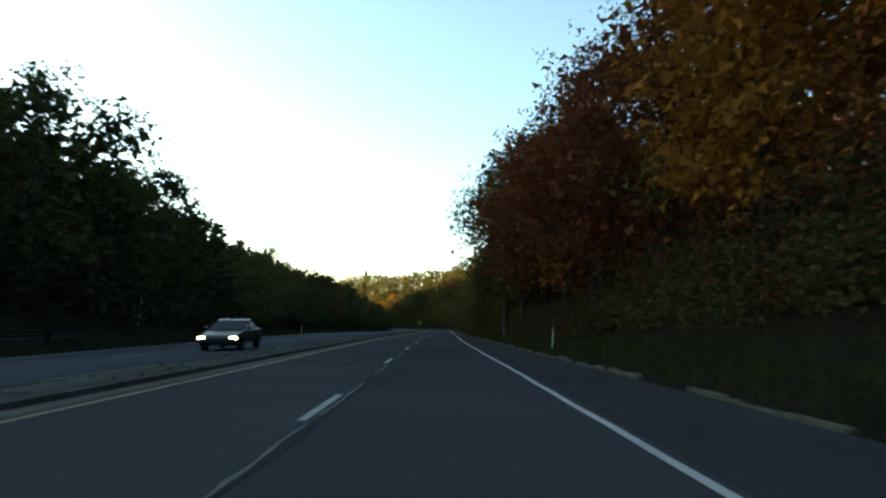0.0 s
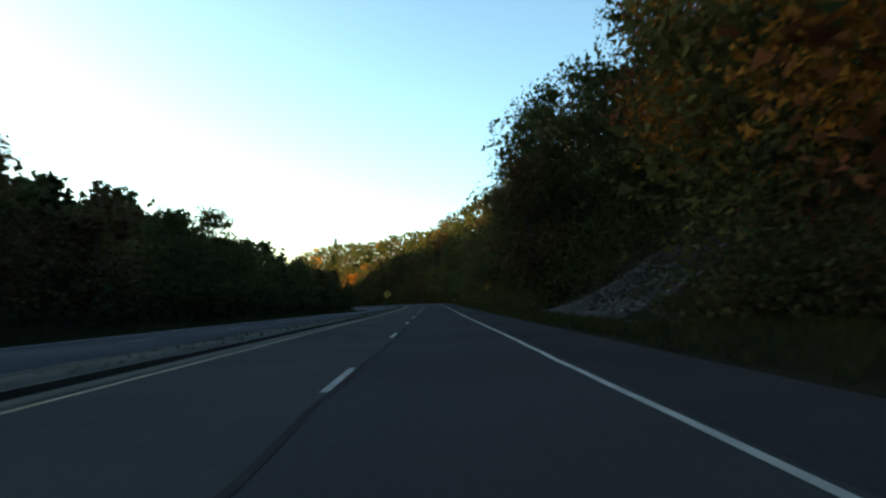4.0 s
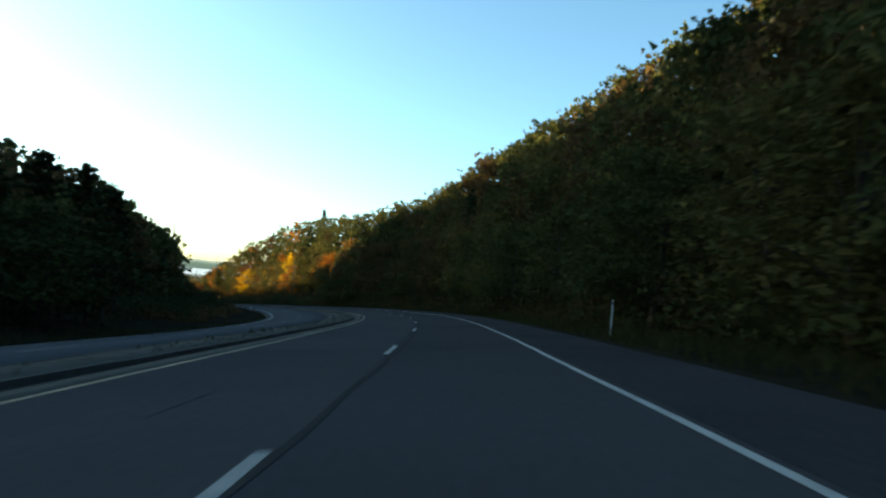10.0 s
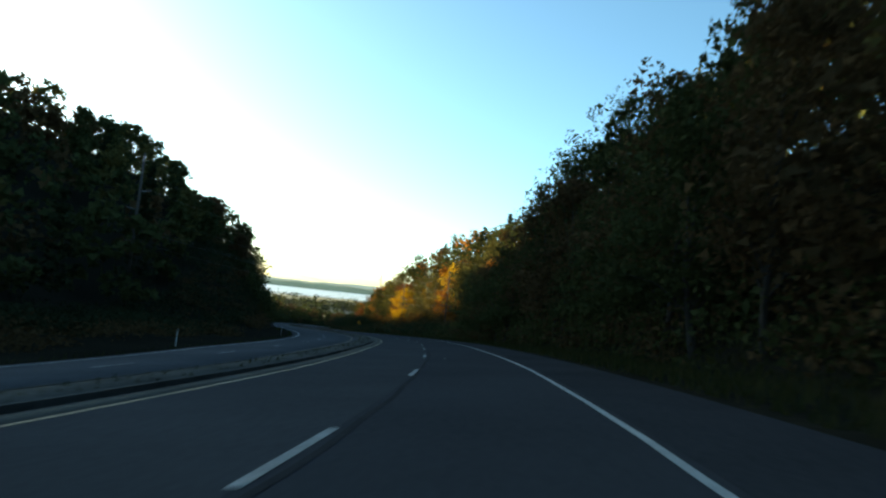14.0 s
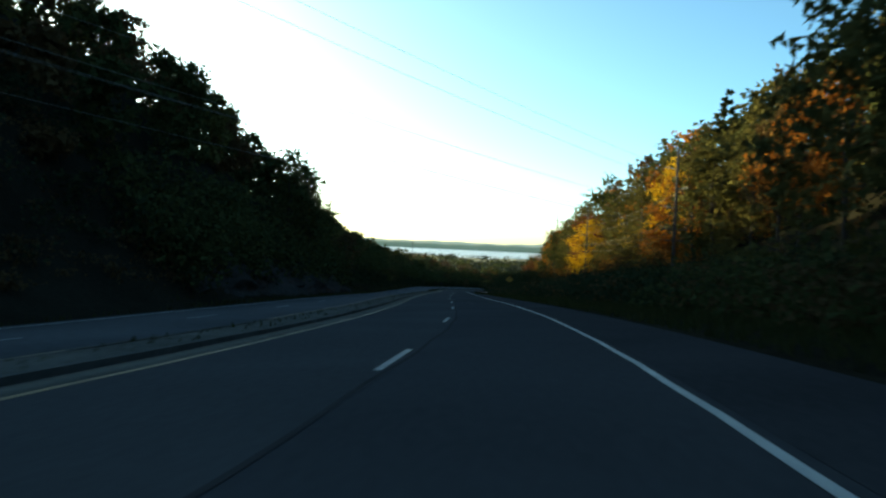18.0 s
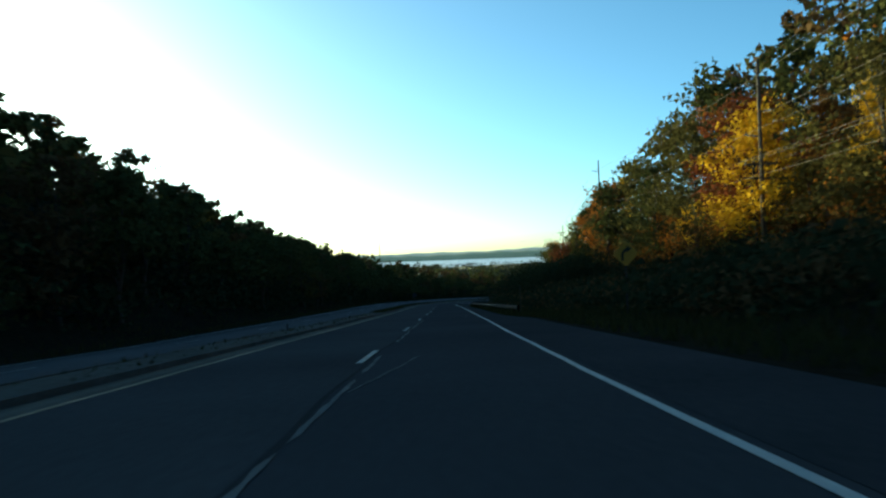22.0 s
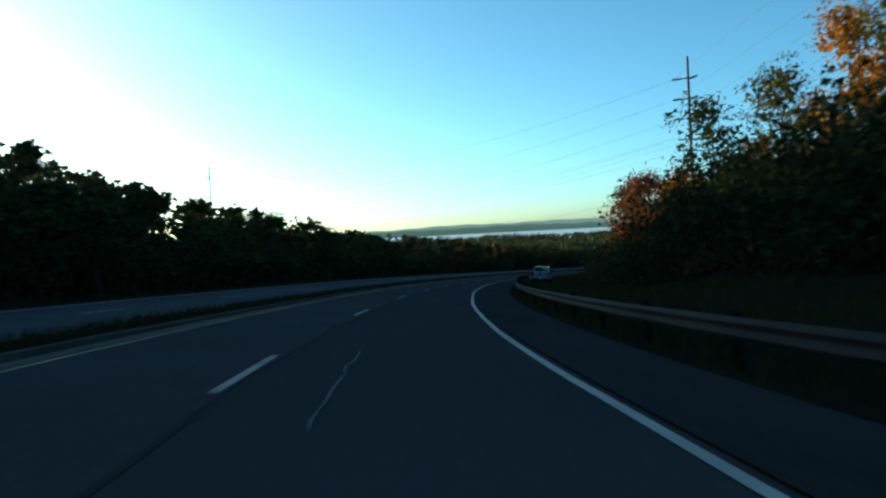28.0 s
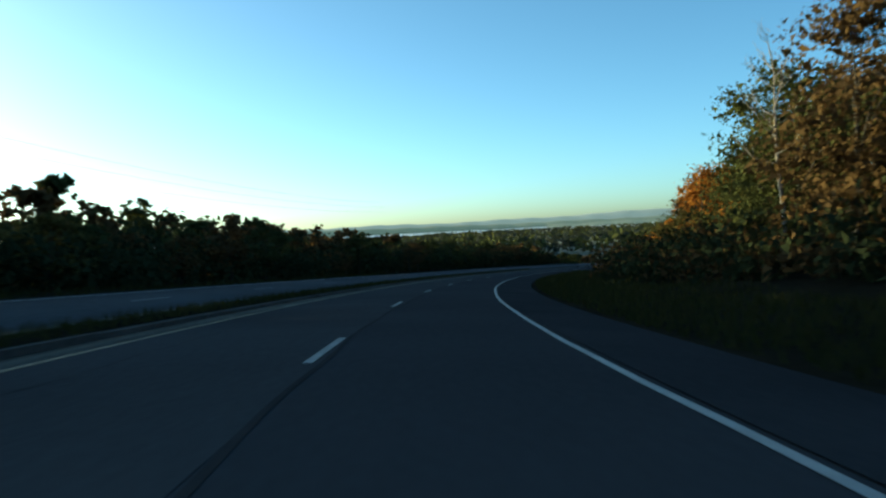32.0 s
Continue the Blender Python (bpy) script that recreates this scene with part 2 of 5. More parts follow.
EDGE = [1.83, 1.79, 1.84, 2.03, 2.12, 1.97, 1.80, 1.89, 2.13, 1.98, 1.87, 1.65, 1.69, 1.77, 1.62, 1.44, 1.45, 1.93, 2.31, 2.34, 2.23, 1.78, 1.39, 1.53, 1.76, 1.99, 2.14, 2.24, 2.32]   # from the line of travel to the right edge line, every 30 m
START = (0.000, 0.000, -1.064)
DASH_PERIOD, DASH_START = 13.443, 8.57
ST = np.arange(-220.0, 1081.0)
hd = np.interp(ST, np.arange(len(HEADING)) * 15.0, HEADING)
hd = np.radians(np.where(ST > 840, HEADING[-1] - (np.clip(ST, 840, 930) - 840) * 0.2, hd))
hd = np.convolve(np.pad(hd, 4, mode="edge"), np.ones(9) / 9, "valid")
fall, bank, edge = (np.interp(ST, np.arange(len(v)) * d, v) for v, d in ((HEIGHT_SLOPE, 15.0), (BANK, 30.0), (EDGE, 30.0)))
fall, bank, edge = (np.convolve(np.pad(v, n, mode="edge"), np.ones(2 * n + 1) / (2 * n + 1), "valid") for v, n in ((fall, 2), (bank, 5), (edge, 3)))
level = np.sqrt(1 - fall ** 2)


def summed(v):
    c = np.concatenate([[0.0], np.cumsum((v[1:] + v[:-1]) / 2)])
    return c - np.interp(0.0, ST, c)


RX, RY, RZ = START[0] + summed(-np.sin(hd) * level), START[1] + summed(np.cos(hd) * level), START[2] + summed(fall)
DROP = np.interp(ST, [540, 560, 700, 724], [0, .33, .33, .17])      # the shoulder falls away beside the guard rail
LEFT_TILT = np.interp(ST, [0, 200, 280, 330, 372, 450, 540, 620, 660, 740], [0, 0, -.35, -.3, 0, 0, -.4, 0, .2, .3])


def place(s, u, h=0.0):
    """World coordinates of stations and offsets, h metres above the road's plane; works on arrays."""
    s, u, h = np.broadcast_arrays(np.asarray(s, float), np.asarray(u, float), np.asarray(h, float))
    a, e = np.interp(s, ST, hd), np.interp(s, ST, edge)
    lat = e + u
    z = np.interp(s, ST, RZ) + np.interp(s, ST, bank) * np.clip(lat, -16.5, 6.0) + h
    z = z + np.interp(s, ST, LEFT_TILT) * np.clip((-9.4 - u) / 8.0, 0, 1)
    z = z - np.interp(s, ST, DROP) * np.clip((u - 0.2) / 2.4, 0, 1)
    return np.stack([np.interp(s, ST, RX) + np.cos(a) * lat, np.interp(s, ST, RY) + np.sin(a) * lat, z], -1)


def turned(s):
    return math.degrees(float(np.interp(s, ST, hd)))


# canopy tops: right of the road at 10 m out and their rise a metre further out, left at 22 m out
R_S = [-60, 30, 60, 110, 140, 180, 205, 222, 245, 300, 350, 400, 425, 445, 465]
R_TOP = [23, 22, 21, 20, 18.5, 21, 15.6, 14.6, 14.0, 17.4, 18.9, 17.6, 16, 11, 8]
R_RISE = [.6, .6, .65, .65, .8, .92, .92, .92, .92, .94, 1.02, .95, .82, .74, .7]
L_S = [-60, 0, 40, 70, 110, 150, 205, 262, 285, 300, 315, 330, 355, 385, 405, 440, 480, 512, 530, 545, 570, 600, 650, 690, 705, 728, 797, 825, 866, 960]
L_TOP = [11, 10, 11.5, 8.8, 8.2, 8.4, 8.6, 8.4, 8.0, 6.6, 6.8, 7.4, 6.4, 7.0, 7.6, 12.3, 15.4, 15.2, 13.2, 11.4, 11.4, 11.2, 10.5, 8.0, 7.5, 6.9, 5.7, 5.9, 5.6, 4]
L_RISE = [.4, .42, .42, .39, .35, .29, .25, .26, .25, .25, .25, .25, .33, .38, .42, .64, .82, .74, .7, .66, .55, .46, .40, .36, .36, .25, .14, .13, .09, .02]
# values above 1 lift the far canopy, to throw shade on the right
L_BEND = [1, 1, 1, 1, 1, 1, 1, 1, 1, 1, 1, 1, .9, .8, .7, .5, .42, .45, .48, .5, .5, .5, .6, .8, .95, 1.45, 1.5, 1.2, 1, 1]     # how much of that rise is left past 45 m out


def zones(s):
    """How far a station is in the power line's clearing, and in the stretch past it."""
    past = np.clip((s - 672.0) / 26.0, 0, 1)
    return np.clip((s - 448.0) / 16.0, 0, 1) * (1 - past), past


def canopy(s, u):
    z2, z3 = zones(s)
    v = np.clip(u, 3, 62)
    right = np.interp(s, R_S, R_TOP) + np.interp(s, R_S, R_RISE) * (np.minimum(v, 20) - 10 + 0.75 * np.maximum(v - 20, 0))
    clear = np.interp(v, [6, 20, 23, 40, 62], [3.5, 6, 19.5, 36.5, 48]) * np.interp(s, [470, 545, 570, 600, 650, 690], [.9, .87, .92, 1, .83, .74])
    past = np.interp(v, [6, 13, 18, 20, 40, 62], [2.5, 4, 9, 12, 22, 27]) * np.interp(s, [692, 700, 730, 742], [1, .68, .68, 1])
    right = right * (1 - z2 - z3) + clear * z2 + past * z3
    # past 82 m the slope is carried on, out of view, for its shade
    left = np.interp(s, L_S, L_TOP) + np.interp(s, L_S, L_RISE) * (np.clip(-u, 18, 45) - 22 + np.interp(s, L_S, L_BEND) * (np.clip(-u - 45, 0, 37) + 0.4 * np.clip(-u - 82, 0, 40)))
    left = left + np.interp(-u, [112, 170], [0, 1]) * np.interp(s, [0, 250, 300, 350, 420, 470, 560], [42, 42, 37, 30, 26, 14, 0])      # the high hill behind, its unseen height added to keep the sun off the road
    return np.where(u > -5, right, left)


def ground(s, u):
    """Height of the ground above the road's plane."""
    s, u = np.broadcast_arrays(np.asarray(s, float), np.asarray(u, float))
    z2, z3 = zones(s)
    top = canopy(s, u)
    tall = np.where(s < 125, np.interp(u, [6, 12, 30], [20, 20, 18]), np.interp(u, [6, 12, 30], [12.5, 13, 15]))
    tall = tall + 3.2 * np.clip((s - 112) / 8, 0, 1) * np.clip((166 - s) / 10, 0, 1)      # a gentler slope under the loose rocks
    g1 = np.maximum(top - tall, 0.0) * np.clip((u - 5.0) / 6.0, 0, 1)
    g1 = g1 + 0.55 * np.clip((u - 3.0) / 6.0, 0, 1) * np.clip((122.0 - s) / 10.0, 0, 1)      # the grassy verge rises to the wood
    g2 = np.interp(u, [5, 10, 20, 26, 40, 62], [0, .7, 2.4, 5.5, 17, 30])
    g3 = np.interp(u, [7, 12, 20, 40, 62], [0, .3, 1.5, 8, 13])
    right = g1 * (1 - z2 - z3) + g2 * z2 + g3 * z3
    # ground raised under the left wood, to close gaps to sky and sun
    lift = np.clip((s - 400) / 30, 0, 1) * np.clip((800 - s) / 40, 0, 1)
    left = np.maximum(top - np.interp(-u, [20, 26, 40, 60], [7.0, 9.5, 13.0, 14.0]) + lift * np.interp(-u, [24, 38, 60], [0, 4.5, 5.5]), 0.0) * np.clip((-u - 20.0) / 8.0, 0, 1)
    g = np.where(u > -5, right, left)
    near = np.where(u > -5, np.clip((u - 5.0) / 6.0, 0, 1), np.clip((-u - 19.0) / 4.0, 0, 1))
    rough = 0.25 * np.sin(s * 0.31 + u * 0.9) + 0.2 * np.sin(s * 0.13 - u * 0.41)
    return g + rough * near - np.where((u < 2.2) & (u > -17.6), 0.35, 0.02)


PLAIN_Z = -54.0


def land(s, u):
    """World points of the ground, which falls away to the valley's floor behind the hills and past the road's end."""
    p = place(s, u, ground(s, u))
    out = np.clip((np.abs(u) - 168.0) / 86.0, 0, 1)
    far = np.clip((np.asarray(s, float) - 930.0) / 140.0, 0, 1)
    w = np.maximum(out * out * (3 - 2 * out), far * far * (3 - 2 * far))
    p[..., 2] = p[..., 2] * (1 - w) + (PLAIN_Z - 0.5) * w
    return p


# ---- building helpers ----
def mesh_of(name, verts, faces, mat, smooth=False):
    me = bpy.data.meshes.new(name)
    verts = np.asarray(verts, np.float32).reshape(-1, 3)
    if isinstance(faces, np.ndarray):
        n, k = faces.shape
        me.vertices.add(len(verts))
        me.vertices.foreach_set("co", verts.ravel())
        me.loops.add(n * k)
        me.loops.foreach_set("vertex_index", faces.astype(np.int32).ravel())
        me.polygons.add(n)
        me.polygons.foreach_set("loop_start", np.arange(0, n * k, k, dtype=np.int32))
        me.update(calc_edges=True)
        me.validate()
    else:
        me.from_pydata([tuple(map(float, v)) for v in verts], [], faces)
    if smooth:
        me.polygons.foreach_set("use_smooth", np.ones(len(me.polygons), bool))
    me.materials.append(mat)
    return me


def under(ob, parent, label=""):
    ob.parent = parent
    if label:
        ob["label"] = label
    return ob


def part(name, bm, mat, parent, label="", smooth=False):
    me = bpy.data.meshes.new(name)
    bm.to_mesh(me)
    bm.free()
    if smooth:
        me.polygons.foreach_set("use_smooth", np.ones(len(me.polygons), bool))
    me.materials.append(mat)
    return under(new(name, me), parent, label)


def empty(name, m, label, category, group="", kind=""):
    ob = new(name)
    ob.empty_display_size = 0.3
    ob.matrix_world = m
    return tagged(ob, label, category, group, kind)


def box(bm, x0, x1, y0, y1, z0, z1, bevel=0.0):
    vs = bmesh.ops.create_cube(bm, size=1.0, matrix=Matrix.Translation(((x0 + x1) / 2, (y0 + y1) / 2, (z0 + z1) / 2))
                               @ Matrix.Diagonal((x1 - x0, y1 - y0, z1 - z0, 1)))["verts"]
    if bevel:
        es = list({e for v in vs for e in v.link_edges})
        bmesh.ops.bevel(bm, geom=es, offset=bevel, segments=2, affect="EDGES", profile=0.6)
    return vs


def rod(bm, p, q, r0, r1=None, n=8):
    p, q = Vector(p), Vector(q)
    d = q - p
    m = Matrix.Translation((p + q) / 2) @ d.to_track_quat("Z", "Y").to_matrix().to_4x4()
    bmesh.ops.create_cone(bm, cap_ends=True, segments=n, radius1=r0, radius2=r0 if r1 is None else r1, depth=d.length, matrix=m)


def strip(name, s0, s1, us, hs, mat, step=2.0, parent=None, wob=None):
    """A band along the road with the cross-section us, hs (closed underneath by its own sides)."""
    n = max(2, int((s1 - s0) / step) + 1)
    ss = np.linspace(s0, s1, n)
    us, hs = np.asarray(us, float), np.asarray(hs, float)
    uu = us[None, :] + (0 if wob is None else wob(ss)[:, None])
    v = place(ss[:, None], uu, hs[None, :]).reshape(-1, 3)
    k = len(us)
    i = (np.arange(n - 1)[:, None] * k + np.arange(k - 1)[None, :]).ravel()
    f = np.stack([i, i + k, i + k + 1, i + 1], -1)[:, ::-1]
    ob = new(name, mesh_of(name, v, f, mat))
    return under(ob, parent) if parent else ob

# ---- ground, valley, river and far ridge ----
us = np.concatenate([[-255, -215, -180, -165, -150, -130, -113, -98, -85, -73, -63, -54, -46, -40, -35, -31, -28, -25.5, -23.5, -22, -20.5, -19, -18, -17.5],
                     [-12, -7.8, -3, 1.9, 2.25, 3, 4, 5, 6, 7, 8.2, 9.6, 11.2, 13, 15.2, 18, 21, 25, 30, 36, 43, 51, 60, 70, 83, 98, 115, 140, 175, 215, 255]])
ss = np.arange(-200.0, 1071.0, 5.0)
pts = land(ss[:, None], us[None, :])
k = len(us)
i = (np.arange(len(ss) - 1)[:, None] * k + np.arange(k - 1)[None, :]).ravel()
hills = new("ground", mesh_of("ground", pts.reshape(-1, 3), np.stack([i, i + 1, i + k + 1, i + k], -1), EARTH, True))
tagged(hills, "leaf-littered valley slopes on both sides of the road", "ground", kind="structure")

rad = np.array([0.0, 150, 400, 800, 1200, 1700, 2300, 3000, 3800, 4300])
ang = np.radians(np.arange(0, 360, 6.0))
cx, cy = -120.0, 400.0
ring = np.stack([cx + rad[:, None] * np.cos(ang), cy + rad[:, None] * np.sin(ang), np.full((len(rad), len(ang)), PLAIN_Z)], -1)
k = len(ang)
j = np.arange(k)
faces = np.concatenate([np.stack([r * k + j, r * k + (j + 1) % k, (r + 1) * k + (j + 1) % k, (r + 1) * k + j][::-1], -1) for r in range(len(rad) - 1)])
valley = new("valley_floor", mesh_of("valley_floor", ring.reshape(-1, 3), faces, PLAIN))
tagged(valley, "flat valley floor of fields and woods, haze put into its colour", "ground", kind="structure")

ang = np.radians(np.arange(70, 152, 2.0))
near_r = 2050 + 200 * np.sin(ang * 9) + 180 * np.sin(ang * 23 + 1)
w0 = np.stack([cx + near_r * np.cos(ang), cy + near_r * np.sin(ang), np.full(len(ang), PLAIN_Z + 0.6)], -1)
w1 = np.stack([cx + 4260 * np.cos(ang), cy + 4260 * np.sin(ang), np.full(len(ang), PLAIN_Z + 0.6)], -1)
n = len(ang)
j = np.arange(n - 1)
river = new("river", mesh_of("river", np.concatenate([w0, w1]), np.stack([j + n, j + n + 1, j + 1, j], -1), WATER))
tagged(river, "wide shining river, morning mist put into its pale colour", "water", kind="structure")


def ridge(name, dist, base, low, high, seed, a0=40, a1=178, mat=RIDGE):
    ang = np.radians(np.arange(a0, a1, 0.7))
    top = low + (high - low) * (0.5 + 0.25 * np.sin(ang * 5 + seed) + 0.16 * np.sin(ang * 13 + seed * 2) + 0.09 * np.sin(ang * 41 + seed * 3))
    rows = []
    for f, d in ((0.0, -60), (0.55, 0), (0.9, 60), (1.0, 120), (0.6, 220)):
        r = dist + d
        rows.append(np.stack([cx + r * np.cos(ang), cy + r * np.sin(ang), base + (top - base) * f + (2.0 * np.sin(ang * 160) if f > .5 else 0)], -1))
    v = np.concatenate(rows)
    n = len(ang)
    f = np.concatenate([np.stack([r * n + np.arange(n - 1), (r + 1) * n + np.arange(n - 1), (r + 1) * n + np.arange(1, n), r * n + np.arange(1, n)], -1) for r in range(4)])
    ob = new(name, mesh_of(name, v, f, mat, True))
    return tagged(ob, "low wooded ridge on the horizon, its haze put in as glow", "hills", kind="structure")


# backdrops that glow a little in place of haze
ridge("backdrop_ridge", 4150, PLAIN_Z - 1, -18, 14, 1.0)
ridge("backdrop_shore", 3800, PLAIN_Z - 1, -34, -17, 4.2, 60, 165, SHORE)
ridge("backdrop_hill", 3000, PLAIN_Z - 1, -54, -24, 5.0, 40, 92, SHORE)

# ---- the road ----
S0, S1 = -60.0, 1000.0
road = strip("road", S0, S1, [2.15, 2.1, 0.0, -3.4, -6.95, -6.96], [-0.3, 0.0, 0.0, 0.0, 0.0, -0.3], ASPHALT)
tagged(road, "worn dark asphalt two-lane carriageway with painted lines", "road", kind="structure")
shoulder = strip("shoulder", S0, S1, [2.12, 0.16], [0.005, 0.005], SHOULDER, parent=road)
far_road = strip("far_carriageway", S0, S1, [-9.5, -9.52, -13.4, -17.3, -17.35], [-0.3, 0.0, 0.0, 0.0, -0.3], CONCRETE)
tagged(far_road, "pale worn concrete carriageway of the oncoming lanes", "road", kind="structure")
gutter = strip("gutter", S0, S1, [-6.97, -6.98, -7.7, -7.71], [-0.3, 0.004, -0.012, -0.3], GUTTER)
tagged(gutter, "pale concrete gutter beside the median curb", "gutter", kind="structure")
median = strip("median", S0, S1, [-7.9, -7.95, -8.6, -9.25, -9.3], [0.0, 0.08, 0.11, 0.08, 0.0], MEDIAN)
tagged(median, "low raised median strip, dirty paving with weeds", "median", kind="structure")


turf = strip("median_turf", 585.0, S1, [-7.97, -8.3, -8.6, -8.9, -9.23], [0.088, 0.115, 0.13, 0.115, 0.088], EARTH, parent=median)
turf["label"] = "dark soil and turf on the median"


def curb(name, u0, u1, h, s0, s1, length, label, gap=0.03):
    ob = empty(name, Matrix(), label, "curb", kind="structure")
    lean = 0.02 if u1 > u0 else -0.02
    s = s0
    while s < s1:
        ln = length
        c = place(s + ln / 2, (u0 + u1) / 2)
        dip = random.uniform(-0.015, 0.01)
        v = place(np.array([s, s, s, s, s + ln - gap] * 1 + [s + ln - gap] * 3)[[0, 1, 2, 3, 4, 5, 6, 7]],
                  np.array([u0, u0 + lean, u1 - lean, u1] * 2), np.array([-0.2, h + dip, h + dip, -0.2] * 2))
        me = mesh_of("curb_stone", v, [(0, 1, 5, 4), (1, 2, 6, 5), (2, 3, 7, 6), (0, 3, 2, 1), (4, 5, 6, 7)], CURB)
        under(new("curb_stone", me), ob)
        s += ln
    return ob


curb("median_curb", -7.71, -7.9, 0.095, -10, 860, 6.0, "low dark stone curb along the median")
curb("far_median_curb", -9.3, -9.49, 0.09, -10, 860, 6.0, "low dark stone curb on the oncoming side of the median")
def broken_curb():
    """Old curb stones of uneven length and lean, some sunk or missing."""
    ob = empty("roadside_curb", Matrix(), "broken low curb of pale stones between shoulder and grass", "curb", kind="structure")
    s = -8.0
    while s < 92:
        ln = random.uniform(0.5, 1.7)
        if random.random() < 0.86:
            u0, h, tilt = 2.2 + random.uniform(-0.05, 0.06), random.uniform(0.01, 0.085), random.uniform(-0.03, 0.03)
            w = random.uniform(0.10, 0.16)
            e = ln - random.uniform(0.02, 0.12)
            v = place(np.array([s] * 4 + [s + e] * 4), u0 + np.array([0, 0.025, w - 0.02, w] * 2) + np.array([0] * 4 + [tilt] * 4),
                      np.array([-0.2, h, h + 0.012, -0.2, -0.2, h + tilt * 0.6, h + tilt * 0.4, -0.2]))
            under(new("curb_stone", mesh_of("curb_stone", v, [(0, 1, 5, 4), (1, 2, 6, 5), (2, 3, 7, 6), (0, 3, 2, 1), (4, 5, 6, 7)], VERGE_STONE)), ob)
        s += ln
    return ob


broken_curb()


# painted lines, a little proud of the asphalt
def line(name, u, wide, mat, s0=S0, s1=S1, h=0.009, parent=None, label=""):
    ob = strip(name, s0, s1, [u + wide / 2, u - wide / 2], [h, h], mat, parent=parent or road,
               wob=lambda q: 0.012 * np.sin(q * 0.4) + 0.01 * np.sin(q * 1.7))
    ob["label"] = label
    return ob


line("edge_line", 0.0, 0.10, WHITE_LINE, label="solid white edge line")
line("median_line", -6.88, 0.13, WORN_YELLOW, s0=430.0, label="worn solid yellow line beside the median")
line("median_line", -6.88, 0.13, YELLOW_LINE, s1=430.0, label="solid yellow line beside the median")
line("far_edge_line", -16.6, 0.14, WHITE_LINE, parent=far_road, label="solid white edge line")
line("far_median_line", -10.0, 0.12, YELLOW_LINE, parent=far_road, label="solid yellow line")
def lane_edge(s):
    """Offset of the line between the lanes, which wanders a little."""
    return np.interp(s, [0, 235, 267, 291, 360, 400, 465, 560, 655, 760], [-3.41, -3.43, -3.12, -3.22, -3.34, -3.42, -3.52, -3.41, -3.46, -3.42])


for n in range(-1, 66):
    s = DASH_START + n * DASH_PERIOD
    line("lane_dash", float(lane_edge(s + 1.6)), 0.12, DASH_LINE, s, s + 3.25)
    if n < 64:
        line("lane_dash", -13.3, 0.13, DASH_LINE, s + 4, s + 7.2, parent=far_road)
# the tarred joint between the lanes and some crack seals
old = strip("left_lane", S0, S1, [-3.27, -6.9], [0.004, 0.004], OLD_ASPHALT, parent=road)
old["label"] = "paler worn asphalt of the inner lane"
joint = strip("tar_joint", -20, 400, [-3.22, -3.31], [0.006, 0.006], TAR, step=1.0, parent=road, wob=lambda q: 3.41 + lane_edge(q) + 0.05 * np.sin(q * 0.23) + 0.025 * np.sin(q * 1.1))
strip("tar_joint", 400, 900, [-3.17, -3.24], [0.006, 0.006], TAR, step=1.0, parent=road, wob=lambda q: 3.41 + lane_edge(q) + 0.07 * np.sin(q * 0.19) + 0.03 * np.sin(q * 0.9))


def seal(name, s0, s1, u, wide, mat, amp=0.06, h=0.0095, step=0.35, label="", slant=0.0):
    """A crack filled with tar or pale filler, wandering and of uneven width."""
    n = max(4, int((s1 - s0) / step))
    ss = np.linspace(s0, s1, n)
    w = np.cumsum(random_steps.normal(0, amp * 0.45, n))
    w = np.clip(w - np.linspace(w[0], w[-1], n), -3 * amp, 3 * amp)
    w = w + np.linspace(0, slant, n)
    half = wide * random_steps.uniform(0.25, 0.9, n)
    half[0] = half[-1] = 0.006
    v = np.stack([place(ss, u + w + half, h), place(ss, u + w - half, h)], 1).reshape(-1, 3)
    i = np.arange(n - 1) * 2
    ob = under(new(name, mesh_of(name, v, np.stack([i, i + 2, i + 3, i + 1], -1)[:, ::-1], mat)), road)
    if label:
        ob["label"] = label
    return ob


random_steps = np.random.default_rng(21)
# pale crumbled filler along the joint between the lanes
for s0, s1 in ((4.5, 8.2), (9.0, 14.5), (16.5, 21.0), (24.0, 31.0), (33.5, 36.5), (38.0, 46.0), (49.0, 52.0), (55.0, 66.0), (70, 78), (83, 92), (206, 212), (322, 330), (474, 482), (490, 497)):
    seal("crack_filler", s0, s1, -3.27, 0.04, CRACK_SEAL, 0.03, 0.011, 0.3, "pale crumbled joint filler")
for s0, s1 in ((509.5, 511.5), (512.0, 516.5), (517.5, 521.0), (525.5, 547.0)):
    seal("crack_filler", s0, s1, -3.17, 0.055, CRACK_SEAL, 0.03, 0.011, 0.3, "pale crumbled joint filler")
seal("crack_filler", 515.0, 520.5, -3.1, 0.026, CRACK_SEAL, 0.03, 0.011, label="pale filled crack leaving the joint", slant=0.75)
seal("crack_filler", 463.2, 469.0, -2.2, 0.024, CRACK_SEAL, 0.05, label="pale wandering filled crack")
seal("crack_filler", 651.8, 657.4, -2.3, 0.026, CRACK_SEAL, 0.06, label="pale wandering filled crack")
for s0, s1 in ((682.0, 685.5), (702.0, 705.5), (714.8, 719.0), (724.5, 728.0)):
    seal("crack_filler", s0, s1, -2.24, 0.03, CRACK_SEAL, 0.06, label="pale wandering filled crack")
for k in range(9):
    s0 = random_steps.uniform(0, 760)
    seal("crack_filler", s0, s0 + random_steps.uniform(2, 9), random_steps.choice([-1.0, -2.3, -4.6, -5.7]) + random_steps.normal(0, 0.25), 0.013, TAR, 0.05, label="thin dark tar-filled crack")
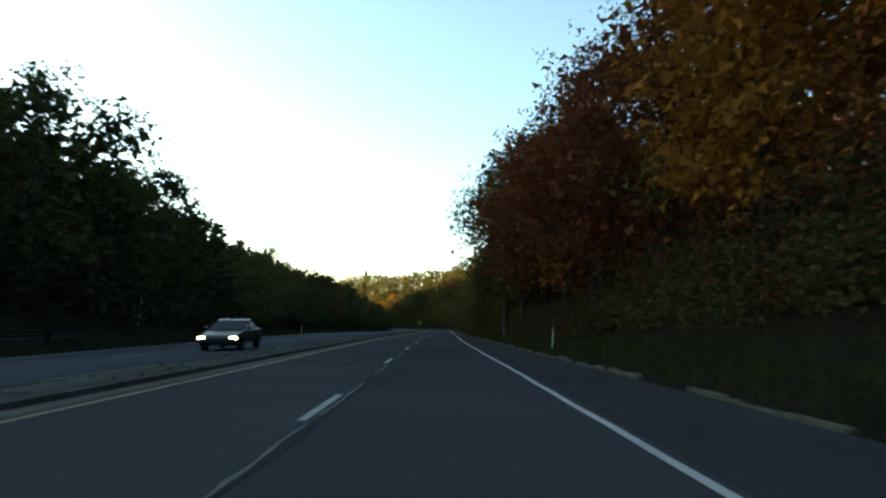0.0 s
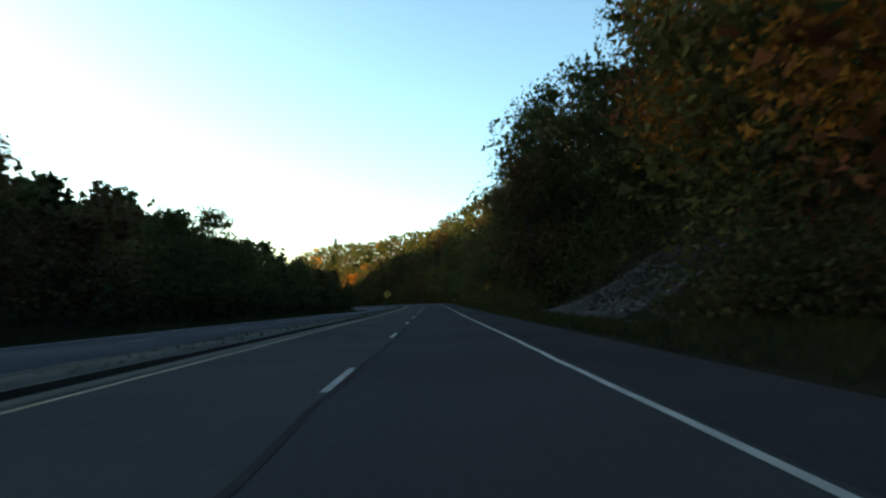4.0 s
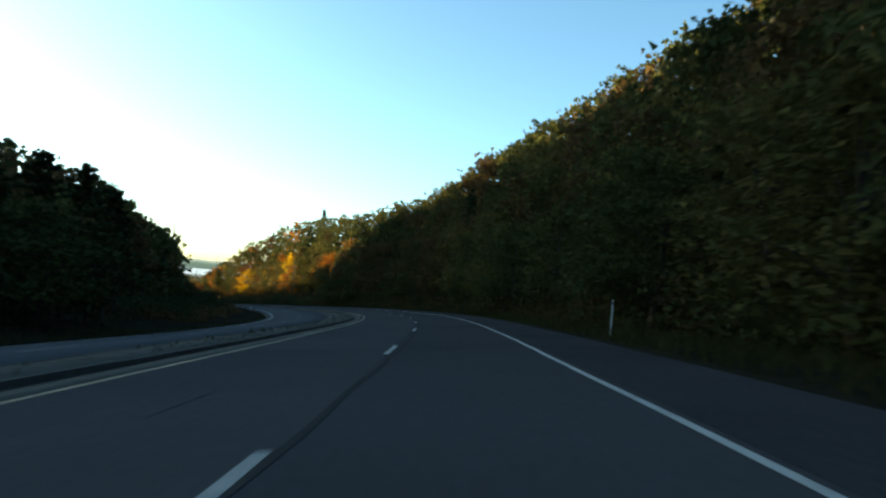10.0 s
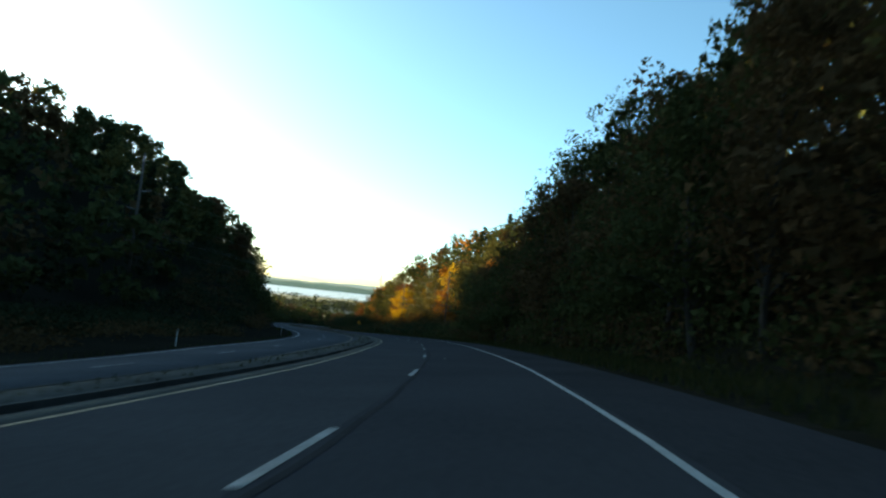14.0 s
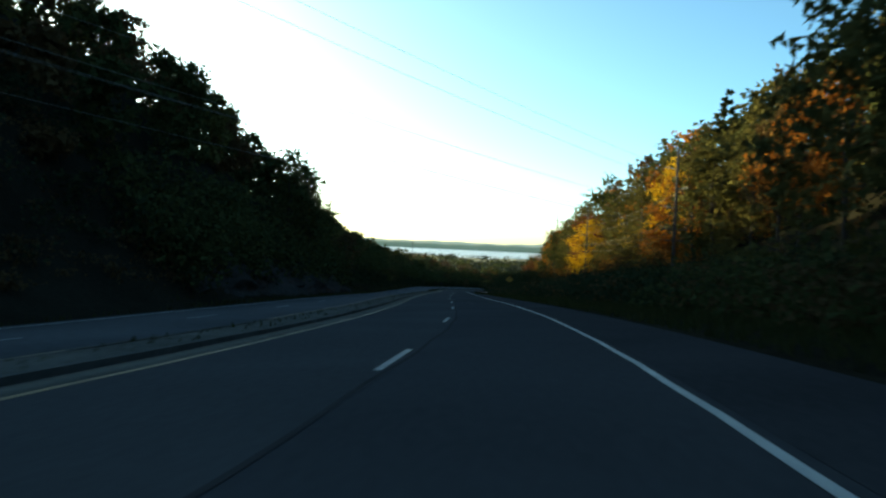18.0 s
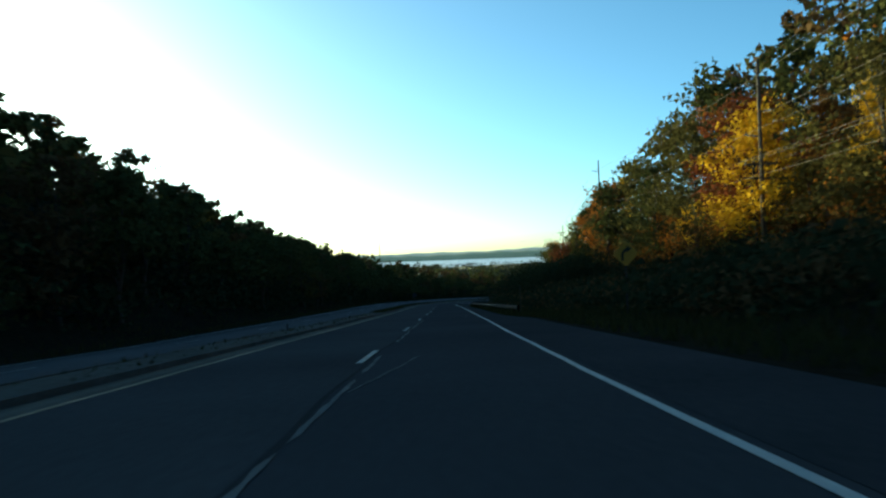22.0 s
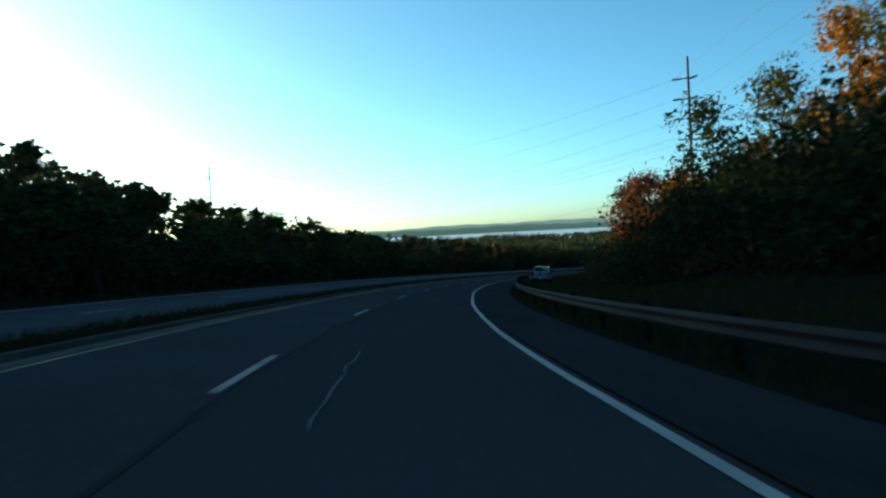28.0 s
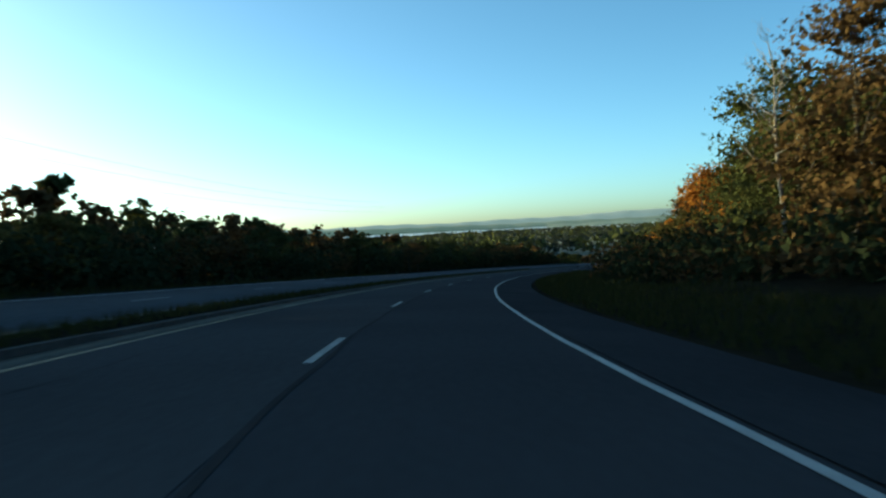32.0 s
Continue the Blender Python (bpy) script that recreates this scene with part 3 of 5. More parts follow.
seal("crack_filler", 547.3, 556.0, -0.62, 0.022, CRACK_SEAL, 0.03, label="pale filled crack in the outer lane", slant=-0.1)
# pale scuffs and old patches on the inner lane
for s0, u0, ln, wd in ((21, -4.4, 1.0, 0.5), (13.6, -2.9, 0.7, 0.7), (128, -4.9, 1.2, 0.6), (356, -2.5, 1.6, 0.12), (382.4, 1.3, 0.8, 0.1), (677, -1.5, 0.4, 0.12)):
    seal("scuff", s0, s0 + ln, u0, wd / 2, CRACK_SEAL if wd < 0.45 else SHOULDER, 0.02, 0.0105, 0.15, "pale worn scuff in the asphalt")
# joints across the old concrete of the oncoming lanes
for s0 in np.arange(2.0, 700.0, 9.14):
    v = place(np.array([s0, s0 + 0.045, s0 + 0.045, s0]), np.array([-9.6, -9.6, -17.25, -17.25]), 0.005)
    under(new("slab_joint", mesh_of("slab_joint", v, [(0, 1, 2, 3)], TAR)), far_road)

# ---- trees ----
RNG = np.random.default_rng(7)


def cards(centers, size, flat=0.0, droop=0.0):
    """Small pointed leaf sprays at the given points, turned at random."""
    n = len(centers)
    a = RNG.normal(size=(n, 3))
    a[:, 2] *= 1 - flat
    a /= np.linalg.norm(a, axis=1, keepdims=True) + 1e-9
    b = np.cross(a, RNG.normal(size=(n, 3)))
    b /= np.linalg.norm(b, axis=1, keepdims=True) + 1e-9
    c = np.cross(a, b)
    sz = (size * RNG.uniform(0.65, 1.35, n))[:, None]
    w = RNG.uniform(0.28, 0.5, n)[:, None]
    v = np.stack([centers - a * sz * 0.45 - b * sz * w, centers - a * sz * 0.3 + b * sz * w + c * sz * 0.1, centers + a * sz * 0.6], 1)
    v[:, 2, 2] -= droop * sz[:, 0]
    return v.reshape(-1, 3), np.arange(3 * n).reshape(-1, 3)


def broad_crown(n, size, height, low=0.16, wide=0.30, lobes=13, stretch=1.0, spray=0.017, inner=10, spread=0.0):
    """An uneven broad-leaved crown: masses of foliage, each with broad shaded sprays inside and clumps of single leaves round it."""
    t = RNG.uniform(0, 1, lobes)
    z = low + 0.12 + (0.86 - low - 0.06) * t
    r = wide * np.sqrt(np.clip(np.sin(np.pi * np.clip(0.18 + 0.80 * t, 0, 1)), 0, 1)) * RNG.uniform(0.2, 0.85, lobes)
    th = RNG.uniform(0, 6.283, lobes)
    c = np.stack([r * np.cos(th), r * np.sin(th), z], -1)
    c[0] = (0.02, 0, 0.88)
    rad = RNG.uniform(0.10, 0.17, lobes)
    rad[0] = 0.11
    oval = np.array([1.15, 1.15, 0.85])
    m = max(lobes * 4, min(lobes * 24, n // 8))
    k = RNG.choice(lobes, m, p=rad ** 2 / np.sum(rad ** 2))
    d = RNG.normal(size=(m, 3)) + np.array([0, 0, 0.2])
    d /= np.linalg.norm(d, axis=1, keepdims=True)
    clump = c[k] + d * (rad[k] * RNG.uniform(0.5, 1.02, m))[:, None] * oval
    leaves = clump[RNG.integers(0, m, n)] + RNG.normal(size=(n, 3)) * spray * np.array([1, 1, 0.75])
    grow_by = height * np.array([stretch, stretch, 1.0])
    q = np.repeat(np.arange(lobes), inner)
    e = RNG.normal(size=(len(q), 3))
    e *= (rad[q] * RNG.uniform(0.05, 0.86, len(q)) / np.linalg.norm(e, axis=1))[:, None]
    v1, f1 = cards((c[q] + e * oval) * grow_by, spread or height * 0.07, 0.1)
    v, f = cards(leaves * grow_by, size, 0.15, 0.05)
    return np.concatenate([v1, v]), np.concatenate([f1, f + len(v1)]), c


def pine_points(n, low=0.15, wide=0.2):
    m = 64                                          # single boughs, swept up at their ends
    z0 = low + (0.97 - low) * np.sort(RNG.uniform(0, 1, m))
    reach = wide * np.clip((1.04 - z0) / (1.04 - low), 0, 1) ** 0.75 * RNG.uniform(0.45, 1.2, m)
    turn = np.arange(m) * 2.4 + RNG.normal(0, 0.3, m)
    k = RNG.integers(0, m, n)
    f = RNG.uniform(0.08, 1, n) ** 0.7
    r = reach[k] * f
    th = turn[k] + RNG.normal(0, 0.10, n)
    p = np.stack([r * np.cos(th), r * np.sin(th), np.minimum(z0[k] + 0.22 * reach[k] * f * f + RNG.normal(0, 0.007, n), 1.0)], -1)
    return p, None


def tube(path, radii, n=6):
    path = np.asarray(path, float)
    v, f = [], []
    for k, (p, r) in enumerate(zip(path, radii)):
        d = path[min(k + 1, len(path) - 1)] - path[max(k - 1, 0)]
        d /= np.linalg.norm(d) + 1e-9
        x = np.cross(d, (0.3, 0.9, 0.1))
        x /= np.linalg.norm(x)
        y = np.cross(d, x)
        th = np.arange(n) * 6.283 / n
        v.append(p + r * (np.cos(th)[:, None] * x + np.sin(th)[:, None] * y))
    for k in range(len(path) - 1):
        for j in range(n):
            f.append((k * n + j, k * n + (j + 1) % n, (k + 1) * n + (j + 1) % n, (k + 1) * n + j))
    return np.concatenate(v), np.array(f)


def joined(pieces):
    v, f, o = [], [], 0
    for a, b in pieces:
        v.append(a)
        f.append(b + o)
        o += len(a)
    return np.concatenate(v), np.concatenate(f)


def trunk_mesh(height, lobes, thick=0.02):
    lean = RNG.normal(0, 0.015, (5, 2))
    lean[0] = 0
    zs = np.array([-0.04, 0.12, 0.35, 0.6, 0.86])
    path = np.stack([np.cumsum(lean[:, 0]), np.cumsum(lean[:, 1]), zs], -1)
    pieces = [tube(path * height, np.array([1.5, 1.0, 0.8, 0.5, 0.15]) * thick * height, 7)]
    if lobes is not None:
        for c in lobes[1:9]:
            z0 = max(0.14, c[2] * 0.55)
            p0 = np.array([np.interp(z0, zs, path[:, 0]), np.interp(z0, zs, path[:, 1]), z0])
            mid = (p0 + c) / 2 + np.array([0, 0, 0.04])
            pieces.append(tube(np.array([p0, mid, c]) * height, np.array([0.5, 0.3, 0.1]) * thick * height, 5))
    return joined(pieces)


def crown_mesh(name, kind, height, n, size, color, **kw):
    if kind == "pine":
        v, f = cards(pine_points(n, **kw)[0] * height, size, 0.5, 0.05)
        return mesh_of(name, v, f, LEAF[color]), None
    v, f, c = broad_crown(n, size, height, **kw)
    return mesh_of(name, v, f, LEAF[color]), c


H0 = 14.0
BROAD = ("green", "olive", "brown", "yellow", "orange", "red")
KINDS = {}
for color in BROAD:
    KINDS[color] = []
    for q in range(3):
        cm, lobes = crown_mesh("crown", "broad", H0, 2300, 0.25, color, spread=0.62, inner=28, low=(0.10, 0.2, 0.06)[q], wide=(0.30, 0.27, 0.33)[q], lobes=(17, 20, 24)[q])
        tv, tf = trunk_mesh(H0, lobes, 0.012)
        KINDS[color].append((cm, mesh_of("trunk", tv, tf, BARK, True)))
KINDS["pine"] = []
for q in range(2):
    cm, _ = crown_mesh("crown", "pine", H0, 2600, 0.36, "pine", low=0.12 + 0.1 * q, wide=0.19 + 0.04 * q)
    tv, tf = trunk_mesh(H0, None, 0.012)
    KINDS["pine"].append((cm, mesh_of("trunk", tv, tf, BARK, True)))
HERO = {}
for color in BROAD:
    cm, lobes = crown_mesh("crown", "broad", H0, 5000, 0.18, color, low=0.04, wide=0.32, lobes=28, inner=56, spread=0.42)
    tv, tf = trunk_mesh(H0, lobes, 0.011)
    HERO[color] = (cm, mesh_of("trunk", tv, tf, BARK, True))
    cm, lobes = crown_mesh("crown", "broad", H0, 13000, 0.13, color, low=0.08, wide=0.31, lobes=36, spray=0.015, inner=90, spread=0.34)
    tv, tf = trunk_mesh(H0, lobes, 0.012)
    HERO[color + "_near"] = (cm, mesh_of("trunk", tv, tf, BARK, True))


def tree(color, p, height, spin, fat=1.0, hero=False, q=None, beside="at the wood's edge"):
    cm, tm = HERO[color + hero if isinstance(hero, str) else color] if hero else KINDS[color][RNG.integers(len(KINDS[color])) if q is None else q]
    k = height / H0
    name = "conifer_tree" if color == "pine" else "deciduous_tree"
    label = f"{WORDS[color]} {'conifer' if color == 'pine' else 'autumn tree'} {beside}"
    ob = empty(name, Matrix.Translation(Vector(p)) @ Matrix.Rotation(spin, 4, "Z") @ Matrix.Diagonal((k * fat, k * fat, k, 1)), label, "tree", "roadside trees")
    under(new("trunk", tm), ob)
    under(new("crown", cm), ob)
    return ob


def mix_for(s, u):
    """Weights of the colours by place: russet at the start on the right, yellow and orange on the sunny slope, green elsewhere."""
    if u > 0:
        if s < 120:
            return (("red", .42), ("orange", .22), ("brown", .16), ("olive", .10), ("green", .10))
        # dark mix kept up to 466 m, colour standing in for the slope's shade
        if s < 466:
            return (("green", .47), ("olive", .22), ("brown", .27), ("pine", .04))
        if s < 690:
            if u > 31:
                return (("olive", .26), ("orange", .02), ("brown", .08), ("green", .56), ("pine", .08))
            return (("olive", .44), ("yellow", .08), ("orange", .14), ("red", .07), ("brown", .05), ("green", .22))
        # more green and brown here, to put shade into the near trees' colour
        return (("olive", .26), ("orange", .08), ("red", .06), ("brown", .20), ("green", .40))
    if s < 430:
        return (("green", .46), ("brown", .28), ("olive", .10), ("pine", .16))
    if s > 790:
        return (("green", .50), ("brown", .50))
    return (("green", .58), ("brown", .24), ("olive", .18))


def pick(s, u):
    w = mix_for(s, u)
    return w[int(np.searchsorted(np.cumsum([b for _, b in w]), RNG.uniform(0, 0.999)))][0]


SKIP = [(-60, 116, 3, 9.2), (284, 455, -29.8, -18), (440, 506, -26.4, -18), (122, 153, 3, 11.5), (425, 448, 0, 9.5), (448, 672, 0, 22.5), (672, 795, 0, 18.3), (795, 1000, 0, 14), (470, 538, -22.8, -18), (365, 452, -26.4, -18), (-60, 8, -9, 9)]
# trees that stand out: station, offset, height of the top above the road, colour, width
MARKED = [(101, 7.1, 26, "green", 1.12), (84, 7.7, 25, "green", 1.12), (30, 11.0, 24, "orange", 1.1), (42, 10.6, 23, "red", 1.1), (52, 8.8, 22.5, "red", 1.1), (62, 8.7, 22, "red", 1.1), (73, 7.9, 22, "red", 1.2), (95, 9.5, 23, "green", 1.0), (81, 10.5, 22, "red", 1.1),
          (177, 9.5, 24, "green", 0.9), (186, 9.0, 25.5, "green", 1.05), (168, 9.5, 24, "green", 0.9), (159, 11.5, 23, "green", 1.0), (150, 13.5, 25, "green", 1.0), (141, 14, 26, "red", 1.0), (132, 14, 26, "orange", 1.0), (124, 12.5, 24, "olive", 1.0),
          (37, -23.5, 14, "green", 1.2), (45, -23.2, 14.4, "green", 1.15), (30, -24, 12.5, "green", 1.2), (54, -23.6, 12.8, "green", 1.1), (62, -24.2, 11.6, "green", 1.0),
          (522, 28.0, 21.5, "yellow", 0.8), (508, 26.5, 14.5, "red", 0.8), (552, 31.0, 17.5, "orange", 0.9), (566, 28.5, 14.5, "red", 0.9), (579, 30.0, 18.5, "olive", 0.9), (590, 33.8, 21, "olive", 0.9), (494, 42.8, 30, "olive", 1.0), (429, 32.6, 30.5, "green", 1.0),
          (613, 38.3, 31, "orange", 1.0), (589, 64.7, 50, "pine", 1.0), (529, 37.7, 33.5, "pine", 1.3), (387, 10.5, 20, "pine", 1.0), (487, -48.3, 36, "pine", 1.2),
          (255, -24, 8.0, "pine", 1.5), (259.5, -25, 8.8, "pine", 1.5), (264, -25.5, 9.0, "pine", 1.4), (269, -26, 9.2, "pine", 1.5), (274, -26, 8.7, "pine", 1.4), (279, -26, 10.2, "pine", 1.4), (285, -26, 10.6, "pine", 1.4), (291, -26, 9.8, "pine", 1.4), (297, -27, 8.4, "pine", 1.3), (246, -34, 11.5, "pine", 1.2),
          (628, 17.9, 11, "red", 0.9), (739, 17.0, 13.3, "red", 1.3), (728, 20.0, 12.0, "orange", 1.25), (694, 19.5, 14, "olive", 0.9), (686, 20.5, 15, "orange", 0.8), (679, 19.5, 14.5, "olive", 1.0), (701, 16.5, 13.6, "green", 1.1),
          (94.5, -24.8, 11.6, "olive", 0.95), (168, -24.8, 11.6, "olive", 0.95), (383, 13.5, 21, "green", 0.9), (512, 33, 23, "olive", 1.0), (541, 31, 20, "olive", 1.0), (520, 26, 13, "orange", 1.0),
          (556, 28, 16, "yellow", 0.7), (566, 30, 17, "orange", 1.0), (602, 33, 21, "olive", 0.9), (789, 16.4, 12.4, "green", 1.2), (783, 16.8, 12.6, "green", 1.25), (771, 15.4, 12.6, "brown", 1.1), (757, 15.8, 13.5, "brown", 1.1), (749, 16.4, 12.4, "green", 1.2), (765, 20, 15, "brown", 1.0), (800, 16, 9, "orange", 1.2),
          (412, 10.4, 20, "green", 0.62), (392, 10.0, 20, "green", 0.95), (385, 11.0, 21.5, "green", 0.9), (400, 10.5, 20.5, "green", 0.8), (533, 25.6, 11.5, "yellow", 0.9), (547, 25.4, 10.5, "orange", 1.0), (560, 25.2, 11, "olive", 1.0), (574, 25.2, 10.5, "orange", 1.0), (586, 25.6, 11, "yellow", 0.8), (599, 25.6, 11.5, "orange", 1.0), (611, 26.0, 10.5, "red", 1.0), (62, -30, 14.5, "olive", 0.8), (66, -31, 14, "olive", 0.8), (510, -24.8, 18.8, "green", 1.1), (518, -24.8, 18.2, "green", 1.1), (526, -26, 17.0, "green", 1.0)]
heap = {}
THINGS = {6.6: (8, 446), 20.0: (672, 860), 15.0: (795, 870), 24.5: (455, 690), -23.0: (0, 900)}      # the nearest row of each stretch, tree by tree


def grow(s1, u1, single, fine):
    if any(a < s1 < b and c < u1 < d for a, b, c, d in SKIP):
        return
    if any((s1 - a) ** 2 + (u1 - b) ** 2 < 9.0 for a, b, *_ in MARKED):
        return
    g = float(ground(s1, u1))
    h = max(3.0, float(canopy(s1, u1)) - g) * (RNG.uniform(0.92, 1.1) if abs(u1) > 28 else RNG.uniform(0.82, 1.04))
    if 0 < u1 < 9 and 120 < s1 < 430:
        h *= RNG.uniform(0.6, 0.95)
    if u1 < 0 and s1 > 560:
        h *= RNG.uniform(0.6, 1.0) if RNG.uniform() < 0.7 else RNG.uniform(0.96, 1.06)
    elif u1 < 0 and h > 5:
        h *= RNG.uniform(0.88, 1.1)
    col = pick(s1, u1)
    p = land(s1, u1)
    if single:
        tree(col, p, h * (1.08 if col == "pine" else 1.0), RNG.uniform(0, 6.28), RNG.uniform(0.9, 1.2) * min(1.6, max(1.0, 10.0 / h)), (u1 < 12 and s1 < 440 or 500 < s1 < 600 and u1 > 0) and col in HERO and ("_near" if s1 < 122 and u1 > 0 else True))
    else:
        heap.setdefault((col, u1 > 0, int(s1 > 430), 4 if fine and u1 < 0 and 425 < s1 < 525 else (3 if s1 < 125 or u1 < 12.8 else 2) if fine and 0 < u1 < (18 if s1 < 446 else 27) else fine), []).append((*p, h, u1))


for u0, gap in ((6.6, 5.6), (10.5, 5.5), (15.0, 5.5), (20.0, 5.5), (24.5, 6.0), (-23.0, 7.2), (-28.0, 6.0), (-33.5, 6.5)):
    lo, hi = THINGS.get(u0, (0, 0))
    for s in np.arange(-24.0, 930.0, gap):
        grow(s + RNG.uniform(-2, 2), u0 + RNG.uniform(-1.2, 1.6), lo < s < hi, 1)
for s1, u1, top, col, fat in MARKED:
    g = float(ground(s1, u1))
    near = (0 < u1 < 22 and (s1 < 440 or s1 > 670) or 0 < u1 < 36 and 500 < s1 < 605) and col in HERO and ("_near" if s1 < 122 else True)
    tree(col, land(s1, u1), max(5.0, top - g), RNG.uniform(0, 6.28), fat * max(1.0, 9.0 / max(5.0, top - g)), near, beside="standing out from the wood")


def dead_tree(s, u, height):
    """A bare grey trunk with forked limbs and twigs."""
    ob = empty("dead_tree", Matrix.Translation(Vector(land(s, u))), "bare grey dead tree among the roadside oaks", "tree")
    z = np.array([-0.04, 0.2, 0.45, 0.7, 0.86, 1.0])
    stem = np.stack([0.010 * np.sin(z * 9), 0.045 * z - 0.03 * np.sin(z * 5), z], -1) * height
    under(new("trunk", mesh_of("trunk", *tube(stem, np.array([0.16, 0.12, 0.09, 0.06, 0.035, 0.012]), 7), DEAD_WOOD, True)), ob)
    for k in range(13):
        h = (0.42 + 0.045 * k) * height
        th = 2.4 * k + 0.5
        p0 = np.array([np.interp(h, stem[:, 2], stem[:, 0]), np.interp(h, stem[:, 2], stem[:, 1]), h])
        reach = (2.2 - 0.11 * k) * RNG.uniform(0.8, 1.2)
        way = np.array([math.cos(th), math.sin(th), 0.0])
        mid = p0 + way * reach * 0.5 + np.array([0, 0, 0.35])
        end = p0 + way * reach + np.array([0, 0, 1.0 + 0.3 * reach])
        pieces = [tube(np.array([p0, mid, end]), np.array([0.045, 0.03, 0.008]), 5)]
        for _ in range(4):
            a = mid + (end - mid) * RNG.uniform(0, 0.8)
            pieces.append(tube(np.array([a, a + way * 0.3 + RNG.normal(0, 0.25, 3) + np.array([0, 0, 0.35]), a + way * 0.6 + RNG.normal(0, 0.3, 3) + np.array([0, 0, 0.8])]), np.array([0.02, 0.012, 0.005]), 4))
        under(new("limb", mesh_of("limb", *joined(pieces), DEAD_WOOD, True)), ob)


dead_tree(777.5, 14.6, 11.0)
# woods on the slopes behind, too many to count: one object a colour and side
for sgn, u_rows in ((1, np.arange(30.0, 92.0, 6.5)), (-1, np.concatenate([np.arange(40.0, 112.0, 7.0), np.arange(116.0, 176.0, 10.0)]))):
    for u0 in u_rows:
        for s in np.arange(-30.0, 1060.0 if u0 < 114 else 540.0, 7.0 if u0 < 114 else 9.0):
            grow(s + RNG.uniform(-2.6, 2.6), sgn * (u0 + RNG.uniform(-2.6, 2.6)), False, 1 if sgn * u0 == 30.0 or sgn < 0 and u0 < 56 and s > 420 else 0)
for (col, right, _, fine), list_ in heap.items():
    vs, fs, o = [], [], 0
    for x, y, z, h, y_row in list_:
        far = fine == 0 and abs(y_row) > 64
        n, size, masses = (46, 1.35, 5) if far else ((120, 0.80, 7), (330, 0.50, 10), (560, 0.40, 12), (950, 0.28, 15), (950, 0.32, 14))[fine]
        wide = max(1, 9 / h) * (1.2 if far else 1.0)
        if col == "pine":
            v, f = cards(pine_points(n * 2, 0.2, 0.2)[0] * h * np.array([wide, wide, 1]), size, 0.5)
        else:
            v, f, _ = broad_crown(n, size, h, 0.06 if fine else 0.02, 0.31, masses, wide, inner=(5, 15, 20, 36, 26)[fine], spread=(0, 0.85, 0.68, 0.46, 0.62)[fine])
        vs.append(v + np.array([x, y, z]))
        fs.append(f + o)
        o += len(v)
    ob = new("woods", mesh_of("woods", np.concatenate(vs), np.concatenate(fs), LEAF[col]))
    tagged(ob, f"{WORDS[col]} treetops of the wooded hillside", "woods", kind="stuff")

# ---- undergrowth and grass along the edges ----
def scatter(name, label, category, mat, spots, size, n, low, high, spread):
    s, u = spots
    c = land(s, u)
    pts = np.repeat(c, n, 0)
    hgt = np.repeat(RNG.uniform(low, high, len(s)), n)
    d = RNG.normal(size=(len(pts), 2)) * spread
    pts[:, :2] += d * hgt[:, None] ** 0.5
    pts[:, 2] += RNG.uniform(0.02, 1, len(pts)) ** 0.8 * hgt
    v, f = cards(pts, size, 0.1)
    ob = new(name, mesh_of(name, v, f, mat))
    return tagged(ob, label, category, kind="stuff")


def spots(n, s0, s1, u0, u1, low_only=0):
    s, u = RNG.uniform(s0, s1, n), RNG.uniform(u0, u1, n)
    ok = ~((s > 119) & (s < 154) & (u > 5.4) & (u < 5.6 + 6.4 * np.minimum(1.0, np.maximum(153 - s, 0) / 15))) & ~((s > 722) & (s < 744) & (u > 2.6) & (u < 7.6)) & ~((low_only < 1) & (s > 630) & (s < 775) & (u > 0) & (u < 10.5))
    ok &= ~((s > 280) & (s < 458) & (u < -18) & (u > -29.5))      # an open verge inside the bend
    return s[ok], u[ok]


scatter("undergrowth", "tangled dark shrubs along the wood's edge", "undergrowth", LEAF["green"], spots(1000, 112, 450, 5.4, 11.0), 0.22, 75, 0.8, 2.8, 0.55)
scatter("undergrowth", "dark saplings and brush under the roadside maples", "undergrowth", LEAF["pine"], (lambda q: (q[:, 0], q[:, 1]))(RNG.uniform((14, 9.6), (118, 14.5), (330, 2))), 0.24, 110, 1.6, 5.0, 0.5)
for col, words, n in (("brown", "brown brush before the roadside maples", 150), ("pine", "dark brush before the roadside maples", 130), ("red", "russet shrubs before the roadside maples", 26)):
    scatter("undergrowth", words, "undergrowth", LEAF[col], (lambda q: (q[:, 0], q[:, 1]))(RNG.uniform((48, 7.3), (118, 9.6), (n, 2))), 0.17, 120, 0.9, 3.2, 0.45)
scatter("undergrowth", "brown saplings under the roadside maples", "undergrowth", LEAF["brown"], (lambda q: (q[:, 0], q[:, 1]))(RNG.uniform((14, 9.0), (118, 13.5), (160, 2))), 0.22, 110, 1.2, 4.5, 0.5)
scatter("undergrowth", "brown brush along the wood's edge", "undergrowth", LEAF["brown"], spots(240, 112, 450, 5.2, 8.0), 0.2, 90, 0.6, 2.2, 0.55)
scatter("scrub", "dark brush in the power line's clearing", "undergrowth", LEAF["pine"], spots(820, 445, 612, 5.8, 23), 0.28, 70, 0.6, 2.0, 0.7)
scatter("scrub", "dark brush on the power line's bank", "undergrowth", LEAF["pine"], spots(520, 600, 720, 5.8, 23), 0.34, 80, 1.1, 3.4, 0.7)
scatter("scrub", "brown brush in the power line's clearing", "undergrowth", LEAF["brown"], spots(280, 445, 612, 6.0, 23), 0.27, 70, 0.6, 1.8, 0.7)
